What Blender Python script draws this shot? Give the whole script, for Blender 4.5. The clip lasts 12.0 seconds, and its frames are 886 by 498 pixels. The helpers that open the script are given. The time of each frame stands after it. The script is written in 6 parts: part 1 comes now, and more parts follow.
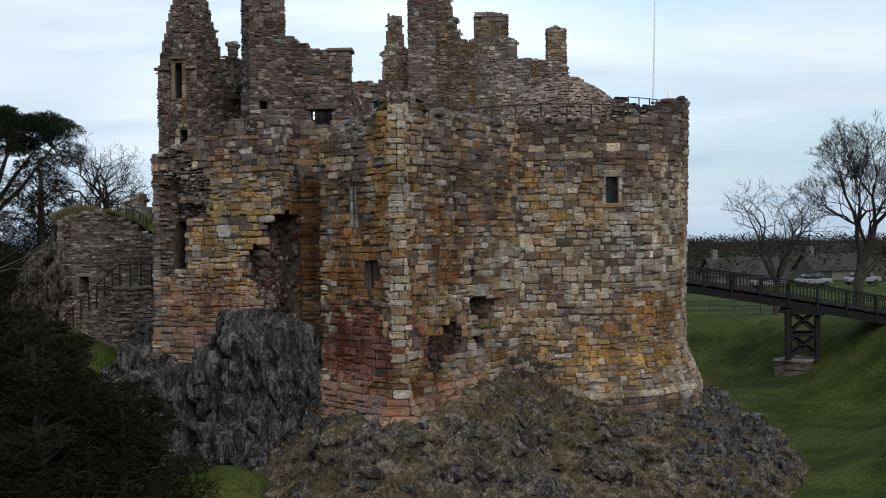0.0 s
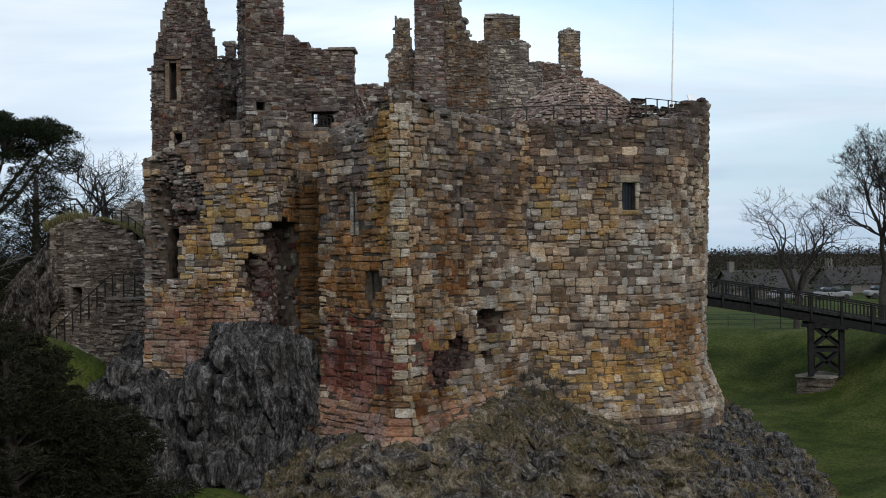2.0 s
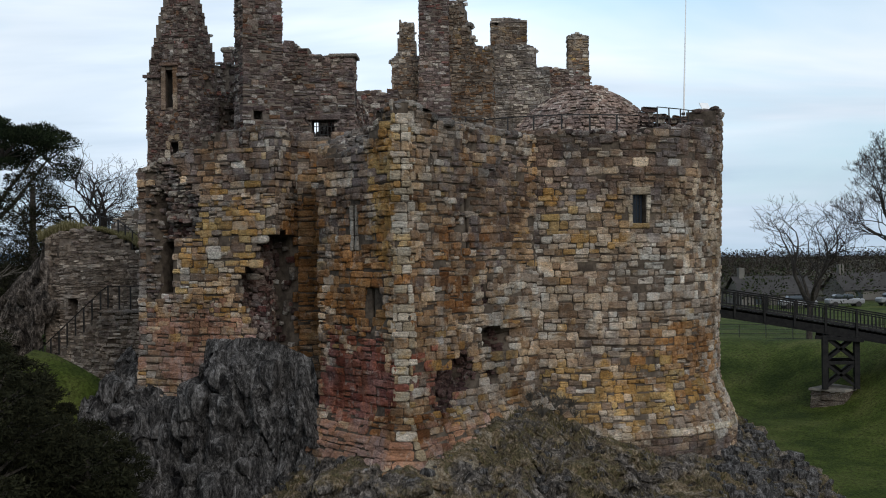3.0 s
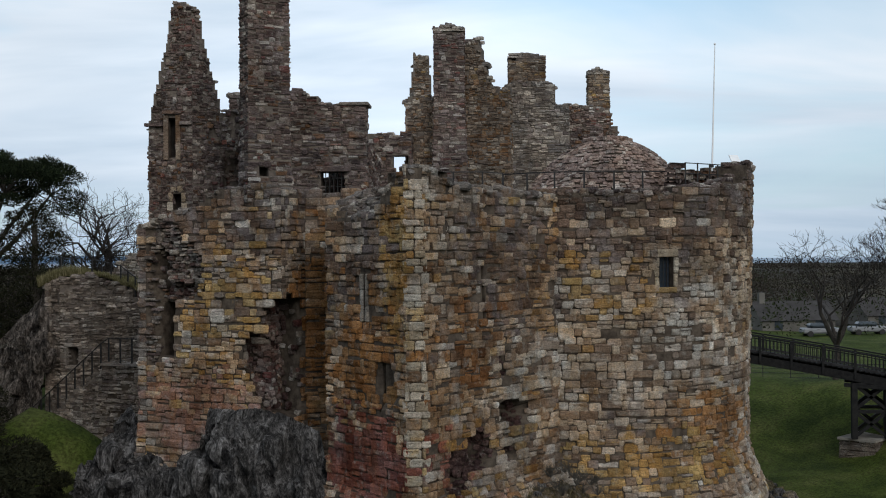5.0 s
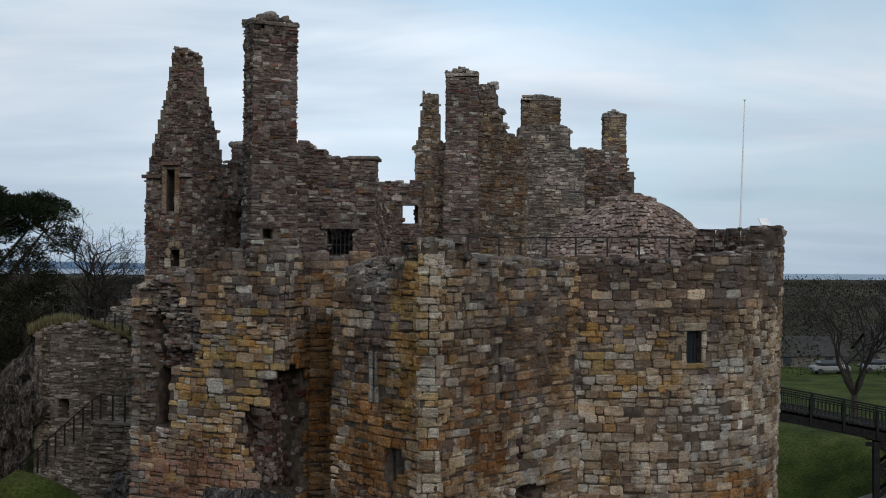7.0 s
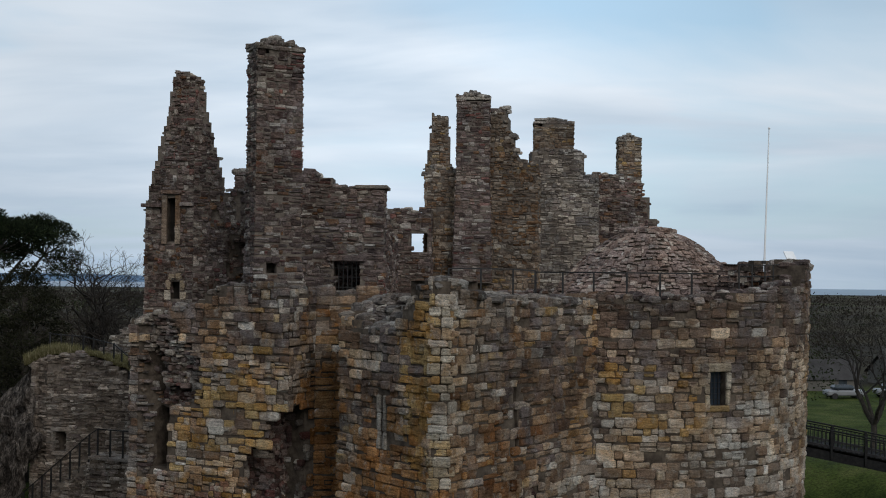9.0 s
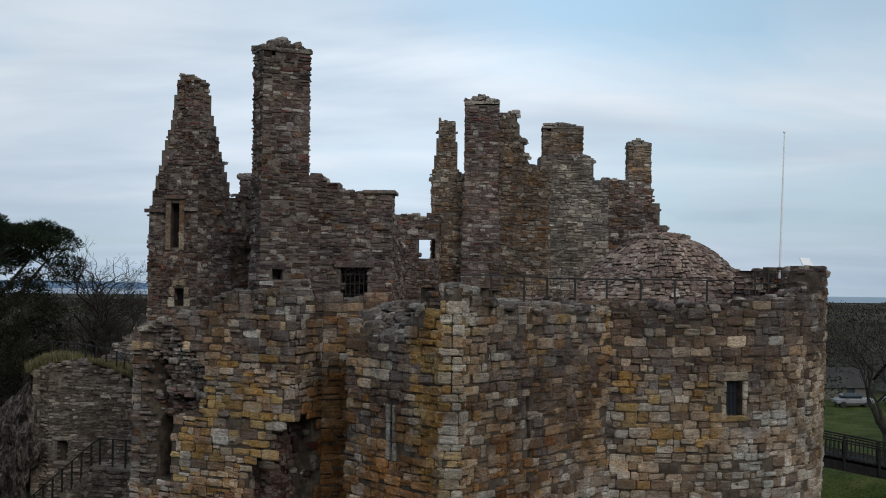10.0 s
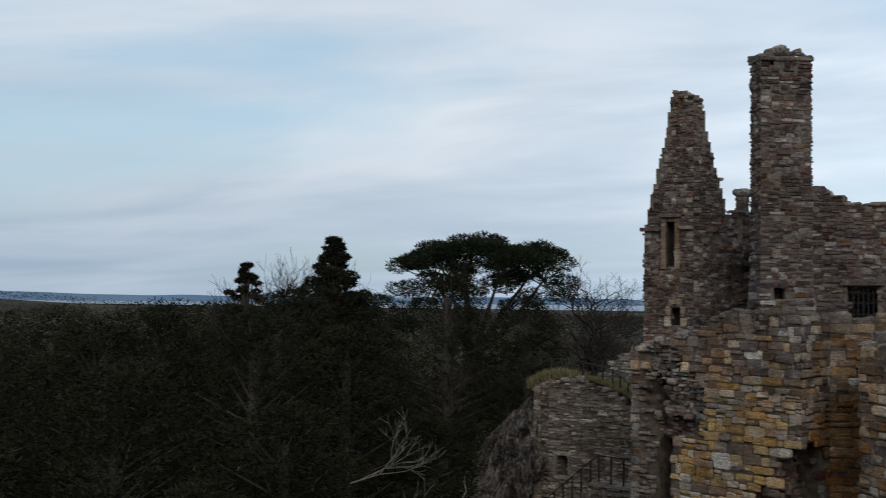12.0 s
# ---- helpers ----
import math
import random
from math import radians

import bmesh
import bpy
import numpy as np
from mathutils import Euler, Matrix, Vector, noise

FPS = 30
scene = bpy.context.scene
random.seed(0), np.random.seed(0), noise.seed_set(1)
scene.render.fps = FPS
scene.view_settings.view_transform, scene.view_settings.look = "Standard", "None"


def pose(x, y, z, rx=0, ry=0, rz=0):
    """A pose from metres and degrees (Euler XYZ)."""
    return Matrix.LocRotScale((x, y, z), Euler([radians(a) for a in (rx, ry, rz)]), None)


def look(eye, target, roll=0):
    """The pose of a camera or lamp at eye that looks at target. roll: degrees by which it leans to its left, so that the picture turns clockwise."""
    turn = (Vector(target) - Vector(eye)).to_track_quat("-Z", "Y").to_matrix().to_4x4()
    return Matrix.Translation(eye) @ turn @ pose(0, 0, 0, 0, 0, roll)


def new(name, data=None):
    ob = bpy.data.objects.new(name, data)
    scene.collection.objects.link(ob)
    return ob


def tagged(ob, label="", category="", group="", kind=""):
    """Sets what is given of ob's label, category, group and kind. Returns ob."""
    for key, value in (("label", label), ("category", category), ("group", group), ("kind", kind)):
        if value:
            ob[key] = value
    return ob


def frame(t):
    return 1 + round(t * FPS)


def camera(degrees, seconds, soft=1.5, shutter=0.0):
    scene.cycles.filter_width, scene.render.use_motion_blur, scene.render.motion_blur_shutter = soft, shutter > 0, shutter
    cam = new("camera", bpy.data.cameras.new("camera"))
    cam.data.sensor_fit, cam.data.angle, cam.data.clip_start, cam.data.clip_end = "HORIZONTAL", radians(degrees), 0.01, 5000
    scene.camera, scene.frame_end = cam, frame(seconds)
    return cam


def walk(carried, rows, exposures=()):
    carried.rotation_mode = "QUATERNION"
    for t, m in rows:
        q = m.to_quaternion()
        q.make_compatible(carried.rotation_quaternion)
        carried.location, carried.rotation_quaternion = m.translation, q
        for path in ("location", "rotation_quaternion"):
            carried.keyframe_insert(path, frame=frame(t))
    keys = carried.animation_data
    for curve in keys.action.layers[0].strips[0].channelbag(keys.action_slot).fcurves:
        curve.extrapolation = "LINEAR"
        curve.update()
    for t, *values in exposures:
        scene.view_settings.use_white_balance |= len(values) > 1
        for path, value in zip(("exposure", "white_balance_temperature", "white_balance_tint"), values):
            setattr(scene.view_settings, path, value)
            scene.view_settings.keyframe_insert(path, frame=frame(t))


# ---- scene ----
cam = camera(40.0, 12.0, 0.97, 0.5)
PATH = [
    (0, (0.449, -2.322, 11.577), (0.427, -0.322, 11.558), -0.90),
    (0.5, (0.418, -1.623, 11.527), (0.394, 0.377, 11.514), -0.87),
    (1, (0.504, -1.015, 11.436), (0.474, 0.985, 11.431), -0.82),
    (1.5, (0.594, -0.365, 11.449), (0.557, 1.634, 11.447), -0.77),
    (2, (0.659, 0.640, 11.417), (0.617, 2.640, 11.419), -0.77),
    (2.5, (0.723, 1.651, 11.489), (0.675, 3.651, 11.493), -0.73),
    (3, (0.770, 2.393, 11.940), (0.716, 4.392, 11.944), -0.69),
    (5, (0.646, 4.991, 14.261), (0.570, 6.990, 14.271), -0.45),
    (5.5, (0.551, 5.717, 14.832), (0.473, 7.715, 14.845), -0.30),
    (6, (0.279, 6.368, 15.342), (0.206, 8.367, 15.360), 0.08),
    (6.5, (0.062, 7.057, 15.853), (-0.008, 9.056, 15.876), 0.31),
    (7, (-0.030, 7.678, 16.392), (-0.103, 9.676, 16.419), 0.41),
    (9, (-0.308, 9.628, 17.171), (-0.391, 11.625, 17.220), 0.63),
    (9.5, (-0.471, 10.093, 17.119), (-0.555, 12.091, 17.175), 0.68),
    (10, (-0.575, 10.511, 17.148), (-0.663, 12.508, 17.209), 0.66),
    (10.5, (-0.680, 10.902, 17.207), (-0.770, 12.899, 17.274), 0.69),
    (11, (-0.750, 11.349, 17.209), (-0.843, 13.345, 17.283), 0.62),
    (11.1, (-0.791, 11.333, 17.211), (-0.907, 13.328, 17.287), 0.55),
    (11.2, (-0.831, 11.318, 17.214), (-1.000, 13.309, 17.289), 0.55),
    (11.3, (-0.873, 11.303, 17.216), (-1.114, 13.286, 17.292), 0.55),
    (11.4, (-0.913, 11.288, 17.219), (-1.247, 13.257, 17.296), 0.55),
    (11.5, (-0.954, 11.272, 17.222), (-1.394, 13.222, 17.299), 0.55),
    (11.6, (-0.995, 11.256, 17.224), (-1.550, 13.177, 17.302), 0.55),
    (11.7, (-1.036, 11.241, 17.226), (-1.712, 13.121, 17.305), 0.55),
    (11.8, (-1.076, 11.226, 17.230), (-1.850, 13.068, 17.308), 0.55),
    (11.9, (-1.118, 11.210, 17.232), (-1.945, 13.029, 17.311), 0.55),
    (12, (-1.158, 11.195, 17.234), (-2.005, 13.005, 17.314), 0.58),
]
walk(cam, [(t, look(eye, target, roll)) for t, eye, target, roll in PATH], [(0, 0.04), (3, 0.06), (6, -0.19), (9, -0.29), (12, -0.25)])

# ---- body ----
# ---------------------------------------------------------------- world, sun, exposure
def nd(nt, kind, **kw):
    n = nt.nodes.new(kind)
    for k, v in kw.items():
        if k in n.inputs:
            n.inputs[k].default_value = v
    return n


world = bpy.data.worlds.new("sky")
scene.world = world
world.use_nodes = True
wt = world.node_tree
wt.nodes.clear()
sky = wt.nodes.new("ShaderNodeTexSky")
sky.sky_type = "NISHITA"
sky.sun_disc = False
sky.sun_elevation, sky.sun_rotation = radians(32), radians(150)
tc = wt.nodes.new("ShaderNodeTexCoord")
sep = wt.nodes.new("ShaderNodeSeparateXYZ")
wt.links.new(tc.outputs["Generated"], sep.inputs[0])


def wmath(op, a, b=None):
    n = wt.nodes.new("ShaderNodeMath")
    n.operation = op
    for i, v in enumerate((a, b)):
        if v is None:
            continue
        if isinstance(v, (int, float)):
            n.inputs[i].default_value = v
        else:
            wt.links.new(v, n.inputs[i])
    return n.outputs[0]


# the cloud sheet: the direction projected on a flat layer overhead
height = wmath("ADD", wmath("MAXIMUM", sep.outputs["Z"], 0.0), 0.13)
flat = wt.nodes.new("ShaderNodeCombineXYZ")
wt.links.new(wmath("DIVIDE", sep.outputs["X"], height), flat.inputs[0])
wt.links.new(wmath("DIVIDE", sep.outputs["Y"], height), flat.inputs[1])
warp = wt.nodes.new("ShaderNodeMapping")
warp.inputs["Rotation"].default_value = (0, 0, radians(-6))
warp.inputs["Scale"].default_value = (0.34, 0.62, 1)
warp.inputs["Location"].default_value = (3.7, 1.9, 0)
wt.links.new(flat.outputs[0], warp.inputs[0])
banks = nd(wt, "ShaderNodeTexNoise", Scale=1.0, Detail=6.0, Roughness=0.5, Distortion=0.5)
wt.links.new(warp.outputs[0], banks.inputs["Vector"])
cover = wt.nodes.new("ShaderNodeValToRGB")
cover.color_ramp.elements[0].position, cover.color_ramp.elements[1].position = 0.37, 0.52
wt.links.new(banks.outputs["Fac"], cover.inputs[0])
puff = nd(wt, "ShaderNodeTexNoise", Scale=1.7, Detail=5.0, Roughness=0.5, Distortion=0.4)
wt.links.new(warp.outputs[0], puff.inputs["Vector"])
tone = wt.nodes.new("ShaderNodeValToRGB")
tone.color_ramp.elements[0].position, tone.color_ramp.elements[0].color = 0.30, (0.47, 0.59, 0.72, 1)
tone.color_ramp.elements[1].position, tone.color_ramp.elements[1].color = 0.62, (0.80, 0.88, 0.97, 1)
wt.links.new(puff.outputs["Fac"], tone.inputs[0])
blue = wt.nodes.new("ShaderNodeMix")
blue.data_type = "RGBA"
blue.blend_type = "ADD"
blue.inputs["Factor"].default_value = 1.0
dim = wt.nodes.new("ShaderNodeVectorMath")
dim.operation = "SCALE"
dim.inputs["Scale"].default_value = 0.06
wt.links.new(sky.outputs[0], dim.inputs[0])
wt.links.new(dim.outputs[0], blue.inputs["A"])
blue.inputs["B"].default_value = (0.28, 0.40, 0.49, 1)
mixed = wt.nodes.new("ShaderNodeMix")
mixed.data_type = "RGBA"
wt.links.new(cover.outputs[0], mixed.inputs["Factor"])
wt.links.new(blue.outputs["Result"], mixed.inputs["A"])
wt.links.new(tone.outputs[0], mixed.inputs["B"])
haze = wt.nodes.new("ShaderNodeMix")
haze.data_type = "RGBA"
rise = wt.nodes.new("ShaderNodeMapRange")
rise.inputs["From Min"].default_value, rise.inputs["From Max"].default_value = -0.01, 0.15
rise.interpolation_type = "SMOOTHSTEP"
wt.links.new(sep.outputs["Z"], rise.inputs["Value"])
wt.links.new(rise.outputs[0], haze.inputs["Factor"])
low = wt.nodes.new("ShaderNodeMix")
low.data_type = "RGBA"
low.inputs["Factor"].default_value = 0.6
low.inputs["B"].default_value = (0.37, 0.50, 0.65, 1)
wt.links.new(mixed.outputs["Result"], low.inputs["A"])
wt.links.new(low.outputs["Result"], haze.inputs["A"])
wt.links.new(mixed.outputs["Result"], haze.inputs["B"])
# thinner, brighter cloud ahead and heavier cloud to both sides
ahead = wmath("DIVIDE", wmath("ADD", sep.outputs["X"], wmath("MULTIPLY", wmath("SUBTRACT", banks.outputs["Fac"], 0.38), 0.5)), 0.21)
thin = wmath("DIVIDE", 1.0, wmath("ADD", 1.0, wmath("MULTIPLY", ahead, ahead)))
veil = wt.nodes.new("ShaderNodeVectorMath")
veil.operation = "SCALE"
wt.links.new(haze.outputs["Result"], veil.inputs[0])
wt.links.new(wmath("ADD", wmath("MULTIPLY", thin, 0.30), 0.84), veil.inputs["Scale"])
background = nd(wt, "ShaderNodeBackground", Strength=1.14)
wt.links.new(veil.outputs[0], background.inputs[0])
outw = wt.nodes.new("ShaderNodeOutputWorld")
wt.links.new(background.outputs[0], outw.inputs[0])

sun = new("sun", bpy.data.lights.new("sun", "SUN"))
sun.data.energy, sun.data.angle, sun.data.color = 1.3, radians(25), (1, 0.96, 0.9)
sun.matrix_world = look((60, -80, 70), (0, 50, 5))


# ---------------------------------------------------------------- materials
def material(name, rough=0.9, metal=0.0):
    m = bpy.data.materials.new(name)
    m.use_nodes = True
    nt = m.node_tree
    b = nt.nodes["Principled BSDF"]
    b.inputs["Roughness"].default_value = rough
    b.inputs["Metallic"].default_value = metal
    b.inputs["Specular IOR Level"].default_value = 0.08 if metal == 0 and rough > 0.7 else 0.3
    return m, nt, b


def mapped(nt, scale, rotation=(0, 0, 0), shift=0.0):
    g = nt.nodes.new("ShaderNodeNewGeometry")
    mp = nt.nodes.new("ShaderNodeMapping")
    mp.inputs["Scale"].default_value = scale
    mp.inputs["Rotation"].default_value = rotation
    mp.inputs["Location"].default_value = (shift, shift * 0.7, shift * 1.3)
    nt.links.new(g.outputs["Position"], mp.inputs[0])
    return mp.outputs[0]


def noise_fac(nt, scale, detail=5.0, rough=0.6, stretch=(1, 1, 1), distortion=0.0, shift=0.0):
    n = nd(nt, "ShaderNodeTexNoise", Scale=scale, Detail=detail, Roughness=rough, Distortion=distortion)
    nt.links.new(mapped(nt, stretch, (0, 0, 0), shift), n.inputs["Vector"])
    return n.outputs["Fac"]


def ramp(nt, fac, stops):
    r = nt.nodes.new("ShaderNodeValToRGB")
    el = r.color_ramp.elements
    while len(el) < len(stops):
        el.new(0.5)
    for e, (p, c) in zip(el, stops):
        e.position = p
        e.color = (*c, 1) if not isinstance(c, (int, float)) else (c, c, c, 1)
    nt.links.new(fac, r.inputs[0])
    return r.outputs[0]


def mix(nt, fac, a, b, blend="MIX"):
    n = nt.nodes.new("ShaderNodeMix")
    n.data_type = "RGBA"
    n.blend_type = blend
    for key, v in (("Factor", fac), ("A", a), ("B", b)):
        if isinstance(v, (int, float)):
            n.inputs[key].default_value = v if key == "Factor" else (v, v, v, 1)
        elif isinstance(v, tuple):
            n.inputs[key].default_value = (*v, 1)
        else:
            nt.links.new(v, n.inputs[key])
    return n.outputs["Result"]


def arith(nt, op, a, b=0.0):
    n = nt.nodes.new("ShaderNodeMath")
    n.operation = op
    for i, v in enumerate((a, b)):
        if isinstance(v, (int, float)):
            n.inputs[i].default_value = v
        else:
            nt.links.new(v, n.inputs[i])
    return n.outputs[0]


def bump(nt, b, fac, strength=0.5, distance=0.03):
    n = nd(nt, "ShaderNodeBump", Strength=strength, Distance=distance)
    nt.links.new(fac, n.inputs["Height"])
    nt.links.new(n.outputs[0], b.inputs["Normal"])


def piece_random(nt):
    """One random number for each stone, whether an object or an island of a joined mesh."""
    g = nt.nodes.new("ShaderNodeNewGeometry")
    o = nt.nodes.new("ShaderNodeObjectInfo")
    return arith(nt, "FRACT", arith(nt, "ADD", g.outputs["Random Per Island"], arith(nt, "MULTIPLY", o.outputs["Random"], 7.31)))


OCHRE, RUSTY, PLUM = ((0.30, 0.19, 0.068), (0.50, 0.35, 0.138)), ((0.15, 0.073, 0.032), (0.29, 0.155, 0.068)), ((0.15, 0.048, 0.045), (0.30, 0.12, 0.10))
EMBER = ((0.27, 0.142, 0.058), (0.45, 0.26, 0.11))
PINK, SOOT, CREAM = ((0.27, 0.165, 0.142), (0.42, 0.29, 0.25)), ((0.098, 0.077, 0.072), (0.19, 0.153, 0.142)), ((0.45, 0.415, 0.35), (0.66, 0.63, 0.56))


def stone_material(name, stops, accents=(), grime=0.4, gain=1.0, zones=(), iron_wash=0.35):
    """Weathered sandstone. Each stone takes one of the stops; accents are stones of other beds that keep together in patches
    (colours, share, patch size); zones are stretches of wall built or stained with another bed (centre, reach, colours, share)."""
    m, nt, b = material(name, 0.92)
    pick = piece_random(nt)
    shade = arith(nt, "FRACT", arith(nt, "MULTIPLY", pick, 29.3))
    base = ramp(nt, pick, stops)

    def lay_in(base, chance, step, colours, full):
        own = arith(nt, "FRACT", arith(nt, "MULTIPLY", pick, step))
        hit = nt.nodes.new("ShaderNodeMath")
        hit.operation, hit.use_clamp = "MULTIPLY", True
        nt.links.new(arith(nt, "SUBTRACT", chance, own), hit.inputs[0])
        hit.inputs[1].default_value = 7.0
        return mix(nt, arith(nt, "MULTIPLY", hit.outputs[0], full), base, mix(nt, shade, *colours))

    for i, (colours, share, size) in enumerate(accents):
        field = ramp(nt, noise_fac(nt, size, 5.0, 0.6, (1, 1, 1.5), 0.5, 13.0 + 17.0 * i), [(0.40, share * 0.2), (0.62, share * 1.9)])
        base = lay_in(base, field, 13.7 + 7.9 * i, colours, 0.7)
    wander = noise_fac(nt, 0.7, 6.0, 0.65)
    for i, (centre, reach, colours, share) in enumerate(zones):
        g = nt.nodes.new("ShaderNodeNewGeometry")
        mp = nt.nodes.new("ShaderNodeMapping")
        mp.vector_type = "TEXTURE"
        mp.inputs["Location"].default_value, mp.inputs["Scale"].default_value = centre, reach
        nt.links.new(g.outputs["Position"], mp.inputs[0])
        ln = nt.nodes.new("ShaderNodeVectorMath")
        ln.operation = "LENGTH"
        nt.links.new(mp.outputs[0], ln.inputs[0])
        away = arith(nt, "ADD", ln.outputs["Value"], arith(nt, "MULTIPLY", arith(nt, "SUBTRACT", wander, 0.5), 1.6))
        edge = nt.nodes.new("ShaderNodeMapRange")
        edge.inputs["From Min"].default_value, edge.inputs["From Max"].default_value = 1.15, 0.6
        edge.inputs["To Max"].default_value = share
        nt.links.new(away, edge.inputs["Value"])
        base = lay_in(base, edge.outputs[0], 41.1 + 5.3 * i, colours, 0.85)
    base = mix(nt, 1.0, base, (gain, gain, gain * 1.04), "MULTIPLY")
    # tone drifts over a metre or two, with iron wash and damp that run across the joints
    drift = ramp(nt, noise_fac(nt, 0.5, 5.0, 0.6, (1, 1, 1.4)), [(0.36, 0.62), (0.64, 1.28)])
    base = mix(nt, 1.0, base, drift, "MULTIPLY")
    wash = ramp(nt, noise_fac(nt, 0.6, 7.0, 0.68, (1, 1, 0.8), 0.6, 61.0), [(0.41, 0.0), (0.57, iron_wash)])
    base = mix(nt, wash, base, mix(nt, 1.0, base, (0.98, 0.73, 0.48), "MULTIPLY"))
    streak = ramp(nt, noise_fac(nt, 0.8, 7.0, 0.72, (0.9, 0.9, 0.32), 0.6), [(0.51, 0.0), (0.60, 1.0)])
    base = mix(nt, mix(nt, grime, 0.0, streak), base, mix(nt, 1.0, base, (0.48, 0.44, 0.42), "MULTIPLY"))
    lichen = ramp(nt, noise_fac(nt, 3.1, 6.0, 0.75), [(0.55, 0.0), (0.63, 1.0)])
    base = mix(nt, mix(nt, 0.4, 0.0, lichen), base, (0.36, 0.35, 0.31))
    grain = noise_fac(nt, 5.0, 10.0, 0.8, (0.8, 0.8, 3.0), 0.5)
    pits = noise_fac(nt, 17.0, 8.0, 0.85, (1, 1, 1.8))
    base = mix(nt, 1.0, base, ramp(nt, grain, [(0.37, 0.4), (0.46, 0.88), (0.54, 1.1), (0.63, 1.48)]), "MULTIPLY")
    base = mix(nt, 1.0, base, ramp(nt, pits, [(0.38, 0.36), (0.47, 0.92), (0.54, 1.1), (0.64, 1.5)]), "MULTIPLY")
    nt.links.new(base, b.inputs["Base Color"])
    bump(nt, b, arith(nt, "ADD", grain, pits), 1.0, 0.10)
    return m


FACING = [(0.0, (0.17, 0.128, 0.098)), (0.22, (0.265, 0.206, 0.155)), (0.5, (0.36, 0.287, 0.219)), (0.78, (0.44, 0.372, 0.30)), (0.92, (0.54, 0.48, 0.405)), (1.0, (0.70, 0.65, 0.57))]
DARK = [(0.0, (0.085, 0.064, 0.06)), (0.3, (0.155, 0.118, 0.107)), (0.6, (0.21, 0.163, 0.146)), (0.82, (0.275, 0.22, 0.196)), (0.93, (0.36, 0.315, 0.28)), (1.0, (0.5, 0.46, 0.41))]
GREY = [(0.0, (0.11, 0.098, 0.09)), (0.4, (0.19, 0.17, 0.15)), (0.75, (0.27, 0.245, 0.21)), (1.0, (0.42, 0.39, 0.34))]
# bared core stone, its colours lowered to carry the shade of hollows
HEART_SHADED = [(0.0, (0.07, 0.042, 0.04)), (0.5, (0.14, 0.085, 0.076)), (1.0, (0.23, 0.15, 0.128))]
PALE = [(0.0, (0.30, 0.235, 0.15)), (0.5, (0.42, 0.36, 0.27)), (1.0, (0.55, 0.50, 0.41))]
stone_round = stone_material("sandstone_buff", FACING, ((OCHRE, 0.13, 0.42), (CREAM, 0.36, 0.5), (SOOT, 0.12, 0.45)), 0.45, 1.04, (
    ((4.9, 52.0, 17.8), (14, 14, 4.2), SOOT, 0.85), ((1.6, 53.2, 14.2), (3.0, 4.0, 3.6), SOOT, 0.5), ((11.0, 54.5, 12.4), (3.4, 5, 3.4), CREAM, 0.5),
    ((6.0, 51.0, 11.0), (4.0, 3.0, 1.5), CREAM, 0.35), ((5.0, 51.0, 12.8), (2.6, 2.4, 1.8), OCHRE, 0.3), ((9.6, 52.8, 7.4), (3.0, 3.0, 2.1), EMBER, 0.7),
    ((6.0, 51.0, 6.2), (6.0, 4.0, 1.5), OCHRE, 0.7), ((6.3, 51.0, 8.0), (1.6, 2.0, 0.8), SOOT, 0.45), ((6.0, 52.0, 3.6), (9, 9, 0.9), SOOT, 0.9)), 0.7)
stone_centre = stone_material("sandstone_buff_and_red", FACING, ((OCHRE, 0.16, 0.45), (CREAM, 0.16, 0.5), (RUSTY, 0.16, 0.4), (SOOT, 0.12, 0.45)), 0.5, 1.02, (
    ((-4.2, 47.0, 14.9), (2.4, 3.0, 2.6), SOOT, 0.7), ((-3.4, 46.4, 10.8), (2.6, 3.2, 2.8), EMBER, 0.85), ((-3.4, 46.3, 7.3), (3.0, 3.4, 2.0), PLUM, 1.1),
    ((-2.6, 45.6, 4.8), (4.6, 4.6, 1.3), PINK, 1.1), ((-2.5, 44.9, 13.9), (0.9, 1.0, 3.0), OCHRE, 0.95), ((-1.7, 44.6, 5.9), (1.7, 1.8, 0.6), RUSTY, 0.7),
    ((1.4, 48.4, 14.6), (2.8, 3.8, 3.4), SOOT, 0.75), ((-0.2, 46.6, 11.4), (1.6, 2.3, 2.3), RUSTY, 0.5), ((1.9, 49.2, 9.0), (2.0, 2.8, 2.6), CREAM, 0.4),
    ((-0.1, 46.9, 7.2), (1.4, 2.0, 1.5), OCHRE, 0.5)), 0.9)
stone_left = stone_material("sandstone_ochre", FACING, ((OCHRE, 0.16, 0.42), (CREAM, 0.18, 0.5), (SOOT, 0.10, 0.45)), 0.45, 1.1, (
    ((-9.6, 51.3, 12.0), (3.4, 3.0, 2.8), OCHRE, 0.62), ((-10.3, 51.5, 11.2), (2.2, 2.0, 1.3), CREAM, 0.35), ((-11.0, 52.0, 8.2), (4.2, 3.4, 1.9), PINK, 0.95),
    ((-10.0, 52.0, 16.6), (6.5, 6.0, 2.8), SOOT, 0.7), ((-5.7, 51.8, 11.0), (1.7, 2.4, 4.6), EMBER, 1.15), ((-12.6, 52.8, 12.8), (1.3, 1.6, 3.0), SOOT, 0.8)), 0.9)
stone_dark = stone_material("rubble_brown", DARK, ((RUSTY, 0.14, 0.4), (PLUM, 0.12, 0.5), (SOOT, 0.2, 0.45), (CREAM, 0.12, 0.8)), 0.5, 0.97)
stone_upper = stone_material("sandstone_weathered", GREY, ((SOOT, 0.25, 0.4), (OCHRE, 0.08, 0.5)), 0.4, 1.15)
# core rubble with recess shade in its colour; gain darkens it further
stone_heart_shaded = stone_material("shaded_heart_rubble", HEART_SHADED, (), 0.3, 0.8)
